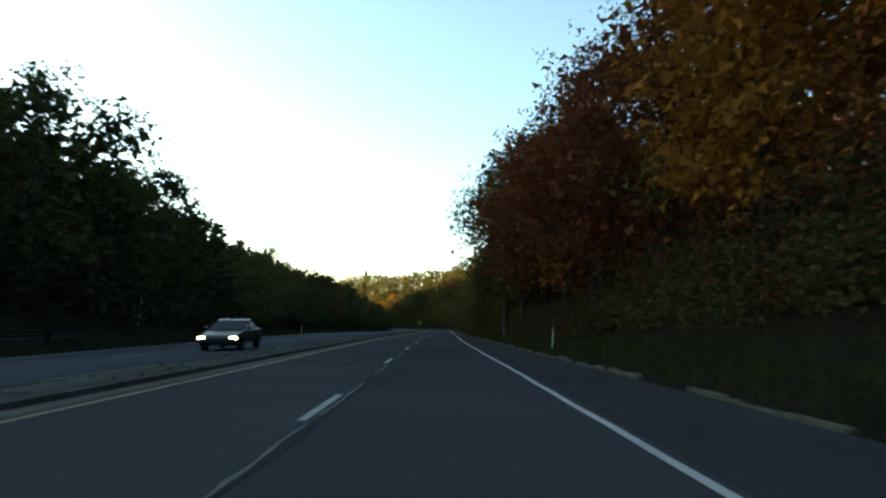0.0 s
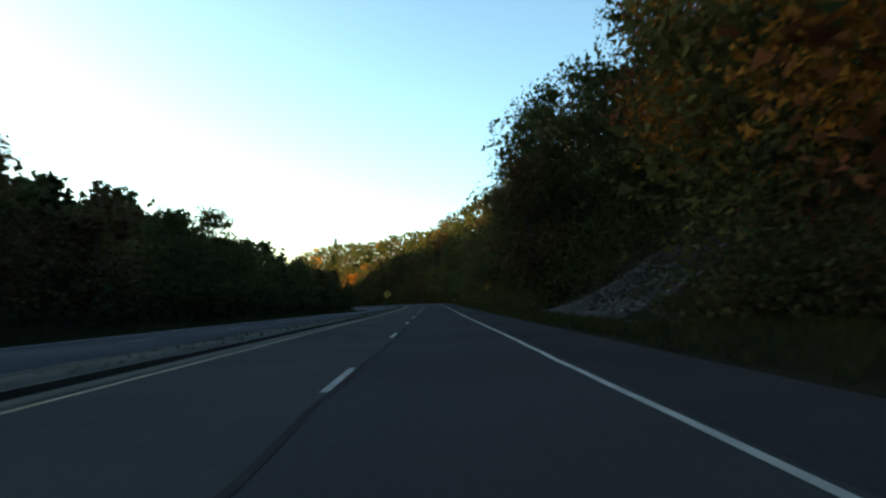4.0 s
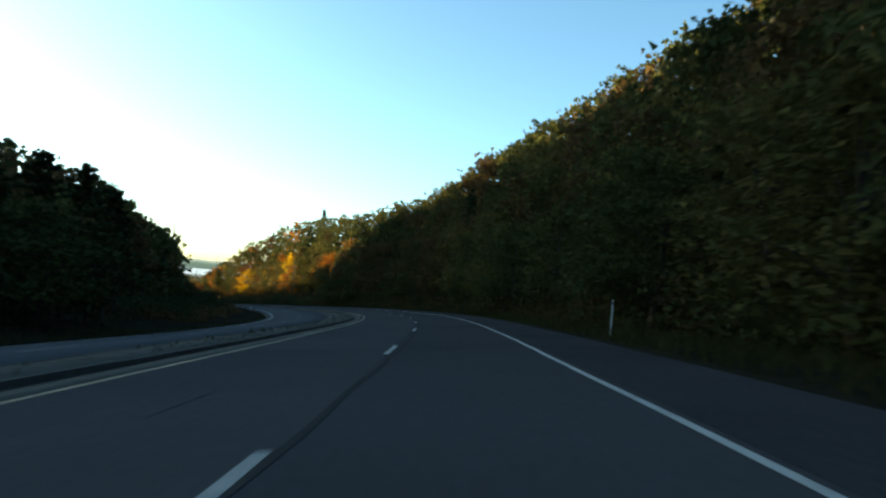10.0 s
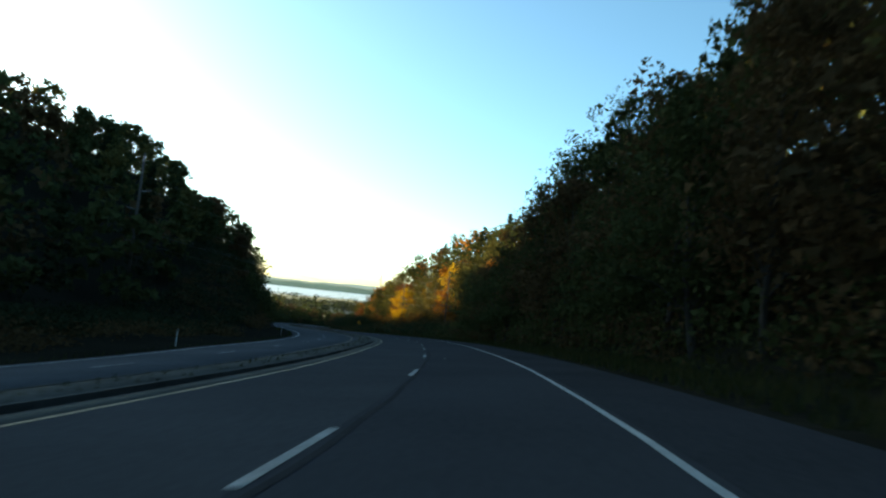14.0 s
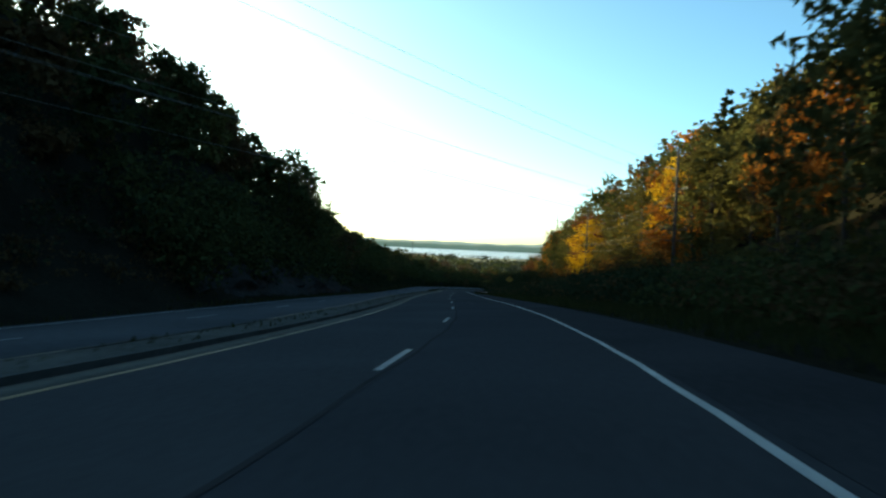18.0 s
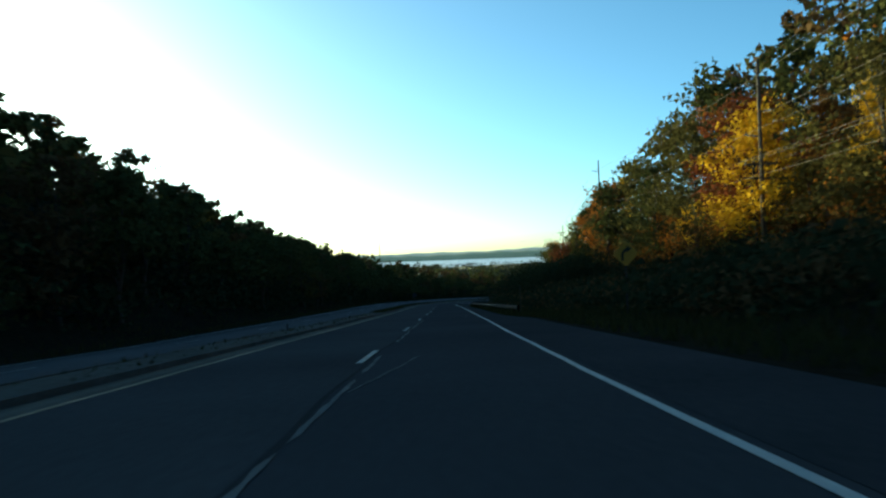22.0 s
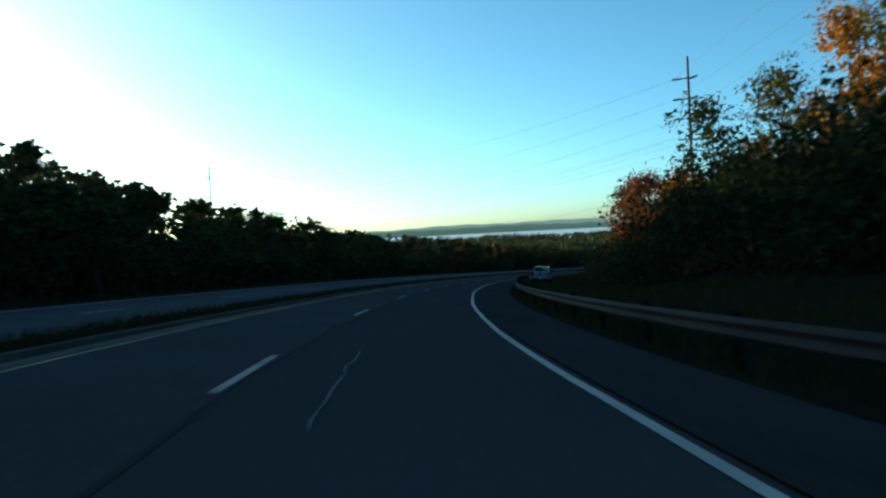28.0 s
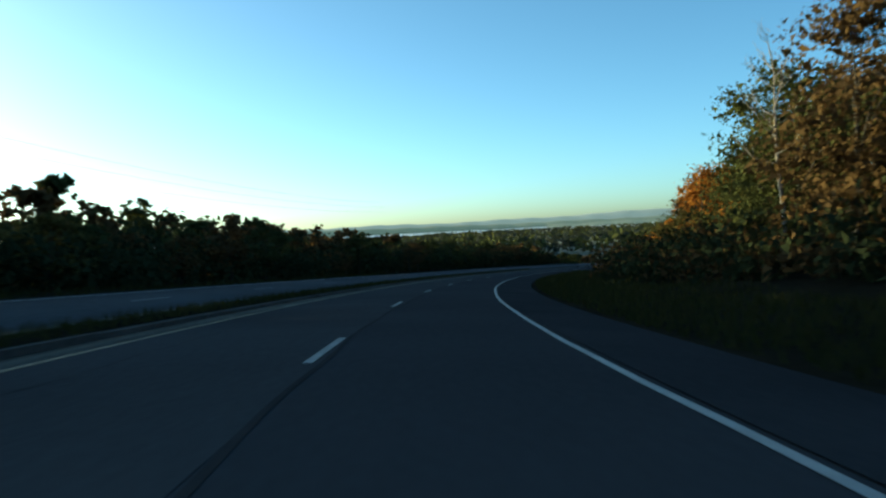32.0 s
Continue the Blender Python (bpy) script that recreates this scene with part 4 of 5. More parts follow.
scatter("scrub", "brown brush on the power line's bank", "undergrowth", LEAF["brown"], spots(210, 600, 720, 6.0, 23), 0.32, 80, 1.0, 3.0, 0.7)
scatter("scrub", "dark saplings on the bank below the power line", "undergrowth", LEAF["pine"], spots(240, 592, 628, 9.0, 17.0), 0.27, 130, 2.6, 5.4, 0.42)
scatter("scrub", "tall dark saplings on the bank below the power line", "undergrowth", LEAF["pine"], (lambda q: (q[:, 0], q[:, 1]))(RNG.uniform((626, 10.6), (700, 17.5), (330, 2))), 0.27, 130, 3.4, 6.0, 0.42)
scatter("scrub", "brown brush at the foot of the roadside trees", "undergrowth", LEAF["brown"], spots(420, 700, 930, 8.5, 19), 0.34, 70, 1.0, 3.2, 0.7)
scatter("scrub", "dark brush at the foot of the roadside trees", "undergrowth", LEAF["pine"], spots(620, 700, 930, 8.5, 19), 0.36, 70, 1.0, 3.4, 0.7)
scatter("undergrowth", "dark brush beyond the oncoming lanes", "undergrowth", LEAF["pine"], spots(1350, 0, 930, -27.5, -21.0), 0.40, 70, 1.2, 4.0, 0.6)
for col, words, n in (("olive", "yellowing bushes at the foot of the lit slope", 170), ("orange", "orange bushes at the foot of the lit slope", 90), ("brown", "brown bushes at the foot of the lit slope", 110)):
    scatter("bushes", words, "bushes", LEAF[col], (lambda q: (q[:, 0], q[:, 1]))(RNG.uniform((486, 22.8), (650, 28.5), (n, 2))), 0.26, 170, 2.2, 5.0, 0.42)
scatter("scrub", "low dry brush on the open bank inside the bend", "undergrowth", LEAF["brown"], (lambda q: (q[:, 0], q[:, 1]))(RNG.uniform((296, -31), (468, -21.5), (700, 2))), 0.2, 50, 0.3, 1.0, 0.7)
scatter("scrub", "low dark brush on the open bank inside the bend", "undergrowth", LEAF["pine"], (lambda q: (q[:, 0], q[:, 1]))(RNG.uniform((296, -34), (468, -23.5), (700, 2))), 0.24, 60, 0.5, 1.7, 0.7)
# thicket added behind the first trees to stop sun streaks across the road
scatter("undergrowth", "dense dark thicket added beyond the oncoming lanes to block low sun", "undergrowth", LEAF["pine"], spots(520, 590, 930, -36, -27.5), 0.5, 60, 2.0, 6.0, 0.6)


def blades(name, label, spots_, low, high):
    s, u = spots_
    c = land(s, u)
    n = len(s)
    h = RNG.uniform(low, high, n)
    th = RNG.uniform(0, 6.283, n)
    w = np.stack([np.cos(th), np.sin(th), 0 * th], -1) * 0.03
    tip = c + np.stack([RNG.normal(0, 0.3, n) * h, RNG.normal(0, 0.3, n) * h, h], -1)
    v = np.stack([c - w, c + w, tip], 1).reshape(-1, 3)
    f = np.arange(3 * n).reshape(-1, 3)
    ob = new(name, mesh_of(name, v, f, GRASS))
    return tagged(ob, label, "grass", kind="stuff")


blades("grass", "rough grass on the verge", spots(120000, -5, 860, 2.45, 9.0, 1), 0.1, 0.42)
blades("grass", "rough grass beyond the oncoming lanes", spots(26000, 0, 830, -21.5, -17.6), 0.12, 0.4)
n_t = 15000
s_t, u_t = RNG.uniform(575, 870, n_t), RNG.uniform(-9.25, -7.95, n_t)
c_t, h_t, th_t = place(s_t, u_t, 0.1), RNG.uniform(0.06, 0.26, n_t), RNG.uniform(0, 6.283, n_t)
w_t = np.stack([np.cos(th_t), np.sin(th_t), 0 * th_t], -1) * 0.03
v_t = np.stack([c_t - w_t, c_t + w_t, c_t + np.stack([RNG.normal(0, 0.25, n_t) * h_t, RNG.normal(0, 0.25, n_t) * h_t, h_t], -1)], 1).reshape(-1, 3)
tagged(new("grass", mesh_of("grass", v_t, np.arange(3 * n_t).reshape(-1, 3), GRASS)), "rough dark grass on the median", "grass", kind="stuff")
s_, u_ = RNG.uniform(-5, 840, 5000), RNG.uniform(-9.2, -8.0, 5000)
c_ = place(s_, u_, 0.09)
h_ = RNG.uniform(0.03, 0.16, len(s_))
w_ = RNG.normal(size=(len(s_), 3)) * 0.02
v_ = np.stack([c_ - w_, c_ + w_, c_ + np.stack([RNG.normal(0, .03, len(s_)), RNG.normal(0, .03, len(s_)), h_], -1)], 1).reshape(-1, 3)
tagged(new("weeds", mesh_of("weeds", v_, np.arange(3 * len(s_)).reshape(-1, 3), GRASS)), "dry weeds growing from the median", "weeds", kind="stuff")


scatter("scrub", "dark brush hanging over the rock face", "undergrowth", LEAF["green"], spots(260, 462, 540, -26, -21.2), 0.36, 90, 2.5, 5.5, 0.5)

# woods and hedges far off on the valley's floor
n_ = 5000
r_, q_ = RNG.uniform(27, 41, n_) ** 2, np.radians(RNG.uniform(55, 165, n_))
keep = np.sin(r_ * 0.011 + q_ * 7) + 0.6 * np.sin(q_ * 31 + r_ * 0.004) > -0.35
r_, q_ = r_[keep], q_[keep]
base_ = np.stack([-120 + r_ * np.cos(q_), 400 + r_ * np.sin(q_), np.full(len(r_), PLAIN_Z)], -1)
for col, sel in (("far", slice(0, None, 2)), ("green", slice(1, None, 2)), ("olive", slice(6, None, 14))):
    b_ = np.repeat(base_[sel], 20, 0)
    b_ = b_ + RNG.normal(size=b_.shape) * np.array([4.5, 4.5, 0]) + np.stack([0 * b_[:, 0], 0 * b_[:, 0], RNG.uniform(1, 11, len(b_))], -1)
    v_, f_ = cards(b_, 3.6, 0.2)
    tagged(new("valley_woods", mesh_of("valley_woods", v_, f_, LEAF[col])), f"{WORDS[col]} woods far off on the valley floor", "woods", kind="stuff")

scatter("undergrowth", "russet saplings and low branches at the wood's edge", "undergrowth", LEAF["red"], spots(330, -10, 122, 9.0, 13.0), 0.17, 130, 1.5, 7.0, 0.42)
scatter("undergrowth", "olive saplings at the wood's edge", "undergrowth", LEAF["olive"], spots(150, -10, 122, 8.6, 11.0), 0.17, 130, 0.7, 3.4, 0.5)
scatter("undergrowth", "dark shrubs behind the grassy verge", "undergrowth", LEAF["green"], spots(300, -10, 122, 8.8, 13.0), 0.19, 110, 0.8, 3.2, 0.5)
scatter("undergrowth", "dark saplings above the loose rocks", "undergrowth", LEAF["green"], spots(420, 116, 166, 6.0, 22), 0.27, 110, 2.0, 6.5, 0.45)

# ---- guard rail on the right bend ----
def w_beam(name, u, s0, s1, top, label, step=7.62, posts=1.905, shift=lambda q: 0.0 * q):
    rail = empty(name, Matrix(), label, "guard rail", kind="")
    prof_u = np.array([0.0, 0.0, -0.075, -0.075, -0.01, -0.01, -0.075, -0.075, 0.0, 0.0, 0.012])
    prof_h = top - np.array([0.0, 0.015, 0.06, 0.09, 0.135, 0.175, 0.22, 0.25, 0.295, 0.31, 0.31])
    s = s0
    while s < s1:
        e = min(s + step, s1)
        strip("beam", s, e + 0.12, u + prof_u, prof_h, GALV, step=1.9, parent=rail, wob=shift)
        s = e
    shape = None
    for s in np.arange(s0 + 0.6, s1, posts * 2):
        if shape is None:
            bm = bmesh.new()
            box(bm, -0.05, 0.05, -0.075, 0.075, -0.9, 0.06)
            box(bm, -0.12, -0.05, -0.07, 0.07, -0.30, 0.02)
            # posts coloured almost black, to sink into the shade below the beam
            shape = part("post", bm, POST_WOOD, rail)
            po = shape
        else:
            po = under(new("post", shape.data), rail)
        po.matrix_basis = Matrix.Translation(Vector(place(s, u + 0.14 + float(shift(s)), top - 0.02))) @ Matrix.Rotation(radians(turned(s)), 4, "Z")
    return rail


w_beam("guard_rail", 3.05, 560.4, 741.6, 0.72, "grey galvanised steel guard rail beside the shoulder",
       shift=lambda q: np.interp(q, [560, 600, 655, 707, 720, 741.6], [0.3, 0.0, -0.4, -0.4, -0.7, -1.0]))
w_beam("guard_rail", -19.6, 6.0, 37.0, 0.75, "short galvanised guard rail beyond the oncoming lanes")


def at(s, u, h=0.0, turn=0.0):
    """A pose on the ground at a station and offset, facing back along the road."""
    p = land(s, u)
    return Matrix.Translation(Vector(p) + Vector((0, 0, h))) @ Matrix.Rotation(radians(turned(s) + turn), 4, "Z")


# ---- white marker posts ----
def marker(s, u, tall, mat=WHITE_POST, label="slim white roadside marker post"):
    ob = empty("marker_post", at(s, u), label, "post", "marker posts")
    bm = bmesh.new()
    box(bm, -0.024, 0.024, -0.012, 0.012, -0.25, tall, 0.005)
    part("post", bm, mat, ob)
    bm = bmesh.new()
    box(bm, -0.019, 0.019, -0.022, -0.017, tall - 0.16, tall - 0.05, 0.002)
    part("reflector", bm, GALV, ob, "small grey reflector")
    return ob


for s, u, tall in ((33.2, 3.27, 1.08), (259.0, 3.4, 1.15), (86.0, -18.3, 1.1), (372.0, -18.6, 1.1), (420.0, -18.6, 1.1)):
    marker(s, u, tall)
marker(48.0, -21.5, 1.9, label="tall pale marker post beside the guard rail's end")
marker(562.0, 3.75, 2.25, WOOD, "brown wooden marker post at the guard rail's end")


# ---- turn signs ----
def sign(s, u, mid, side, arrow, front=True, label=""):
    ob = empty("warning_sign", at(s, u), label, "road sign", "turn signs")
    bm = bmesh.new()
    box(bm, -0.035, 0.035, 0.0, 0.045, -0.4, mid + side * 0.6, 0.006)
    part("post", bm, GALV, ob)
    diamond = Matrix.Rotation(radians(45), 4, "Y")
    bm = bmesh.new()
    vs = box(bm, -side / 2, side / 2, -0.012, -0.004, -side / 2, side / 2)
    bmesh.ops.bevel(bm, geom=[e for e in bm.edges if abs(e.verts[0].co.y - e.verts[1].co.y) > 0.004], offset=side * 0.07, segments=3, affect="EDGES")
    bmesh.ops.transform(bm, matrix=Matrix.Translation((0, 0, mid)) @ diamond, verts=bm.verts)
    plate = part("plate", bm, SIGN_YELLOW if front else GALV, ob)
    if front:
        # a bent shaft that turns away at its top, and an arrow head
        k, x = side / 0.76, (1 if arrow == "left" else -1)
        bm = bmesh.new()
        shaft = [(0.14, -0.30), (0.14, -0.02), (0.06, 0.12), (-0.06, 0.18)]
        w = 0.055
        for (a, b), (c, d) in zip(shaft, shaft[1:]):
            n = Vector((d - b, -(c - a))).normalized() * w
            bm.faces.new([bm.verts.new((x * k * p, -0.017, mid + k * q)) for p, q in ((a + n.x, b + n.y), (c + n.x, d + n.y), (c - n.x, d - n.y), (a - n.x, b - n.y))])
        bm.faces.new([bm.verts.new((x * k * p, -0.017, mid + k * q)) for p, q in ((-0.24, 0.20), (-0.03, 0.33), (-0.05, 0.04))])
        bmesh.ops.solidify(bm, geom=list(bm.faces), thickness=0.002)
        under(part("arrow", bm, SIGN_BLACK, plate, f"black arrow bending {arrow}"), plate)
    return ob


sign(201.4, 6.0, 2.75, 0.80, "left", label="yellow diamond sign with a black left-bend arrow on the verge")
sign(197.8, -8.6, 2.7, 0.84, "left", label="yellow diamond sign with a black left-bend arrow on the median")
sign(537.5, 5.9, 2.55, 0.80, "right", label="yellow diamond sign with a black right-bend arrow on the verge")
marker(537.0, -8.6, 0.75, POST_WOOD, "short dark post standing on the median")
sign(651.5, -8.6, 2.3, 0.72, "left", False, label="grey back of a diamond road sign on the median")


# ---- power line ----
ARMS = (2.1, 4.05, 5.95)


def pole(s, u, top_z, turn, label, strain=False):
    p = land(s, u)
    tall = top_z - p[2]
    ob = empty("utility_pole", Matrix.Translation(Vector(p)) @ Matrix.Rotation(radians(turn), 4, "Z"), label, "utility pole", "power line poles")
    bm = bmesh.new()
    rod(bm, (0, 0, -0.8), (0, 0, tall), 0.20, 0.11, 12)
    part("shaft", bm, WOOD, ob, smooth=True)
    tips = []
    for k, d in enumerate(ARMS):
        side = -1 if k % 2 == 0 else 1
        z = tall - d
        if strain:
            # the line turns here: a bracket with a hanging insulator string on either side
            bm = bmesh.new()
            box(bm, -0.42, 0.42, -0.10, 0.10, z - 0.06, z + 0.08, 0.02)
            bracket = part("bracket", bm, WOOD, ob)
            for sd, drop in ((-1, -0.12), (1, 0.24)):
                x0, x1 = sd * (0.62 if sd < 0 else 0.36), sd * (1.65 if sd < 0 else 0.92)
                bm = bmesh.new()
                rod(bm, (sd * 0.36, 0, z), (x0, 0, z + drop * 0.3), 0.02)
                rod(bm, (x0, 0, z + drop * 0.3), (x1, 0, z + drop), 0.07, 0.07, 10)
                for q in np.linspace(0.12, 0.9, 6):
                    xa, za = x0 + (x1 - x0) * q, z + drop * (0.3 + 0.7 * q)
                    rod(bm, (xa - 0.02, 0, za), (xa + 0.02, 0, za), 0.12, 0.12, 10)
                part("strain_insulator", bm, CERAMIC, bracket, "dark insulator string", True)
            tips.append(ob.matrix_world @ Vector((-1.65, 0, z - 0.12)))
            continue
        bm = bmesh.new()
        rod(bm, (0, 0, z), (side * 1.15, 0, z + 0.22), 0.055, 0.04)
        arm = part("insulator_arm", bm, CERAMIC, ob, "grey post insulator", True)
        bm = bmesh.new()
        for q in range(5):
            rod(bm, (side * (0.35 + 0.17 * q), 0, z + 0.066 + 0.033 * q), (side * (0.39 + 0.17 * q), 0, z + 0.073 + 0.033 * q), 0.10, 0.10, 10)
        part("insulator_skirt", bm, CERAMIC, arm)
        tips.append(ob.matrix_world @ Vector((side * 1.15, 0, z + 0.22)))
    z = tall - 8.0
    bm = bmesh.new()
    box(bm, -1.25, 1.25, -0.06, 0.06, z - 0.07, z + 0.07, 0.01)
    cross = part("crossarm", bm, WOOD, ob)
    for x in (-1.15, -0.55, 1.15):
        bm = bmesh.new()
        rod(bm, (x, 0, z + 0.07), (x, 0, z + 0.30), 0.05, 0.035)
        part("insulator", bm, CERAMIC, cross, "small pin insulator", True)
        tips.append(ob.matrix_world @ Vector((x, 0, z + 0.3)))
    bm = bmesh.new()
    box(bm, -0.9, 0.9, -0.05, 0.05, z - 1.15, z - 1.03, 0.01)
    part("lower_crossarm", bm, WOOD, ob)
    tips.append(ob.matrix_world @ Vector((-0.8, 0, z - 1.0)))
    tips.append(ob.matrix_world @ Vector((0.2, 0, z - 4.2)))
    return tips


POLES = {
    "a": pole(403.6, -33.2, 0.3, 20, "weathered wooden power pole among dark trees"),
    "b": pole(487.8, 18.3, -5.3, 30, "weathered wooden power pole in the brush"),
    "c": pole(562.0, 22.5, -7.1, 30, "weathered wooden power pole before yellow trees"),
    "d": pole(638.5, 26.5, -5.3, 28, "tall wooden power pole on the bank"),
    "e": pole(721.0, 19.7, -14.2, 31, "tall wooden power pole among autumn trees", True),
    "f": pole(772.1, -64.2, -15.1, 82, "wooden power pole above dark trees"),
}


def wire(p, q, sag, r=0.014):
    n = 22
    t = np.linspace(0, 1, n)[:, None]
    path = np.array(p) * (1 - t) + np.array(q) * t
    path[:, 2] -= (sag * 4 * t * (1 - t))[:, 0]
    v, f = tube(path, [r] * n, 5)
    ob = new("power_cable", mesh_of("power_cable", v, f, WIRE, True))
    return tagged(ob, "thin dark power cable slung between poles", "cable", "power cables")


for a, b, sag in (("b", "c", 0.5), ("c", "d", 0.6), ("d", "e", 0.7), ("a", "b", 1.0), ("e", "f", 3.7)):
    for k in range(8 if a == "e" else 7):
        wire(POLES[a][k], POLES[b][k], sag * (1 + 0.1 * (k % 3)), 0.014 if a in "bc" else 0.0095)
# lines of a second circuit that leave the bend's pole for the valley
far_end = Vector(land(905.0, -60.0)) + Vector((0, 0, 17))
for k in range(3):
    wire(POLES["f"][k], far_end + Vector((k * 0.8, 0, -k * 1.2)), 3.0)


# ---- rock slide and rock cut ----
slide = empty("rock_slide", Matrix.Translation(Vector(land(138, 7.0))), "loose slope of broken grey rocks above the shoulder", "rocks")
shapes = []
for q in range(5):
    bm = bmesh.new()
    bmesh.ops.create_icosphere(bm, subdivisions=1, radius=0.5)
    for v in bm.verts:
        v.co *= random.uniform(0.5, 1.25)
        v.co.z *= 0.7
        v.co.x *= 1.2
    me = bpy.data.meshes.new("stone")
    bm.to_mesh(me)
    bm.free()
    me.materials.append(ROCK)
    shapes.append(me)
back = slide.matrix_world.inverted()
for k in range(290):
    s, t = random.uniform(121, 149.5), random.uniform(0, 1)
    u = 5.9 + t * 5.6 * min(1.0, (151 - s) / 16)
    ob = under(new("stone", random.choice(shapes)), slide)
    size = random.uniform(0.14, 0.36) if random.random() < 0.9 else random.uniform(0.4, 0.6)
    ob.matrix_basis = back @ Matrix.Translation(Vector(land(s, u)) + Vector((0, 0, 0.08 * size))) @ Euler((random.uniform(0, 6), random.uniform(0, 6), random.uniform(0, 6))).to_matrix().to_4x4() @ Matrix.Scale(size, 4)

# the smaller rubble between the stones
bits = random_steps.uniform(0, 1, (3200, 2))
rs = 122 + 29.5 * bits[:, 0]
ru = 5.5 + 6.2 * bits[:, 1] * np.minimum(1.0, (152 - rs) / 15)
rc = land(rs, ru)
bv, bf = [], []
for k in range(len(rs)):
    q = shapes[k % 5]
    co = np.array([v.co for v in q.vertices]) * random_steps.uniform(0.08, 0.26)
    a_ = random_steps.uniform(0, 6.28)
    co = co @ np.array([[math.cos(a_), -math.sin(a_), 0], [math.sin(a_), math.cos(a_), 0.3], [0, -0.3, 1]])
    bv.append(co + rc[k] + np.array([0, 0, 0.05]))
    bf.append(np.array([tuple(f.vertices) for f in q.polygons]) + 12 * 0 + k * len(co))
tagged(new("rubble", mesh_of("rubble", np.concatenate(bv), np.concatenate(bf), ROCK)), "small broken grey rock fragments on the slope", "rubble", kind="stuff")

n_s, n_h = 130, 26
gs, gh = np.linspace(462, 540, n_s), np.linspace(0, 1, n_h)
S_, H_ = np.meshgrid(gs, gh, indexing="ij")
tall = 4.2 * np.clip((S_ - 462) / 10, 0, 1) * np.clip((540 - S_) / 14, 0, 1) * (0.85 + 0.15 * np.sin(S_ * 0.4))
jag = np.array([noise.fractal((a * 0.22, b * 1.6, 3.0), 0.8, 2.0, 4) for a, b in zip(S_.ravel(), H_.ravel())]).reshape(S_.shape)
ledge = np.floor(H_ * 5 + jag) / 5
v = land(S_, -19.6 - 2.6 * (0.5 * H_ + 0.5 * ledge) - 0.9 * jag)
base = land(S_, -19.4)
v[..., 2] = base[..., 2] - 0.15 + H_ * tall
i = (np.arange(n_s - 1)[:, None] * n_h + np.arange(n_h - 1)[None, :]).ravel()
cut = new("rock_cut", mesh_of("rock_cut", v.reshape(-1, 3), np.stack([i, i + 1, i + n_h + 1, i + n_h], -1), CUT_ROCK))
tagged(cut, "blasted dark rock face beside the oncoming lanes", "rock face", kind="structure")


# ---- vehicles ----
def wheel(parent, x, y, r, w):
    ob = new("wheel")
    ob.empty_display_size = 0.2
    ob.parent = parent
    ob.matrix_basis = Matrix.Translation((x, y, r))
    bm = bmesh.new()
    bmesh.ops.create_cone(bm, cap_ends=True, segments=24, radius1=r, radius2=r, depth=w, matrix=Matrix.Rotation(radians(90), 4, "Y"))
    bmesh.ops.bevel(bm, geom=[e for e in bm.edges if abs(abs(e.verts[0].co.x) - w / 2) < 1e-4 and abs(e.verts[0].co.x - e.verts[1].co.x) < 1e-4], offset=0.03, segments=2, affect="EDGES")
    part("tyre", bm, TYRE, ob)
    bm = bmesh.new()
    for k in range(5):
        m = Matrix.Rotation(radians(72 * k), 4, "X")
        vs = box(bm, -w / 2 - 0.008, w / 2 + 0.008, -0.05, 0.05, 0.04, r * 0.62)
        bmesh.ops.transform(bm, matrix=m, verts=vs)
    rod(bm, (-w / 2 - 0.012, 0, 0), (w / 2 + 0.012, 0, 0), 0.09, n=14)
    part("rim", bm, RIM, ob, "dull dark alloy rim")
    return ob


def prism(profile, x0, x1, bevel=0.0, taper=None):
    """A side profile (y, z) drawn across from x0 to x1; taper: how far each point is drawn in."""
    bm = bmesh.new()
    t = taper or [0.0] * len(profile)
    a = [bm.verts.new((x0 + d, y, z)) for (y, z), d in zip(profile, t)]
    b = [bm.verts.new((x1 - d, y, z)) for (y, z), d in zip(profile, t)]
    bm.faces.new(a)
    bm.faces.new(b[::-1])
    n = len(profile)
    for k in range(n):
        bm.faces.new((a[k], b[k], b[(k + 1) % n], a[(k + 1) % n])[::-1])
    bmesh.ops.recalc_face_normals(bm, faces=bm.faces)
    if bevel:
        bmesh.ops.bevel(bm, geom=list(bm.edges), offset=bevel, segments=2, affect="EDGES", profile=0.6)
    return bm


def arch(bm, x, y, z, r0, r1, w):
    pts = [(math.cos(a), math.sin(a)) for a in np.linspace(-0.15, math.pi + 0.15, 15)]
    rows = []
    for c, s in pts:
        rows.append([bm.verts.new((xx, y + c * r, z + s * r)) for xx, r in ((x, r0), (x + w, r0), (x + w, r1), (x, r1))])
    for p, q in zip(rows, rows[1:]):
        for k in range(4):
            bm.faces.new((p[k], q[k], q[(k + 1) % 4], p[(k + 1) % 4]))
    bmesh.ops.recalc_face_normals(bm, faces=bm.faces)


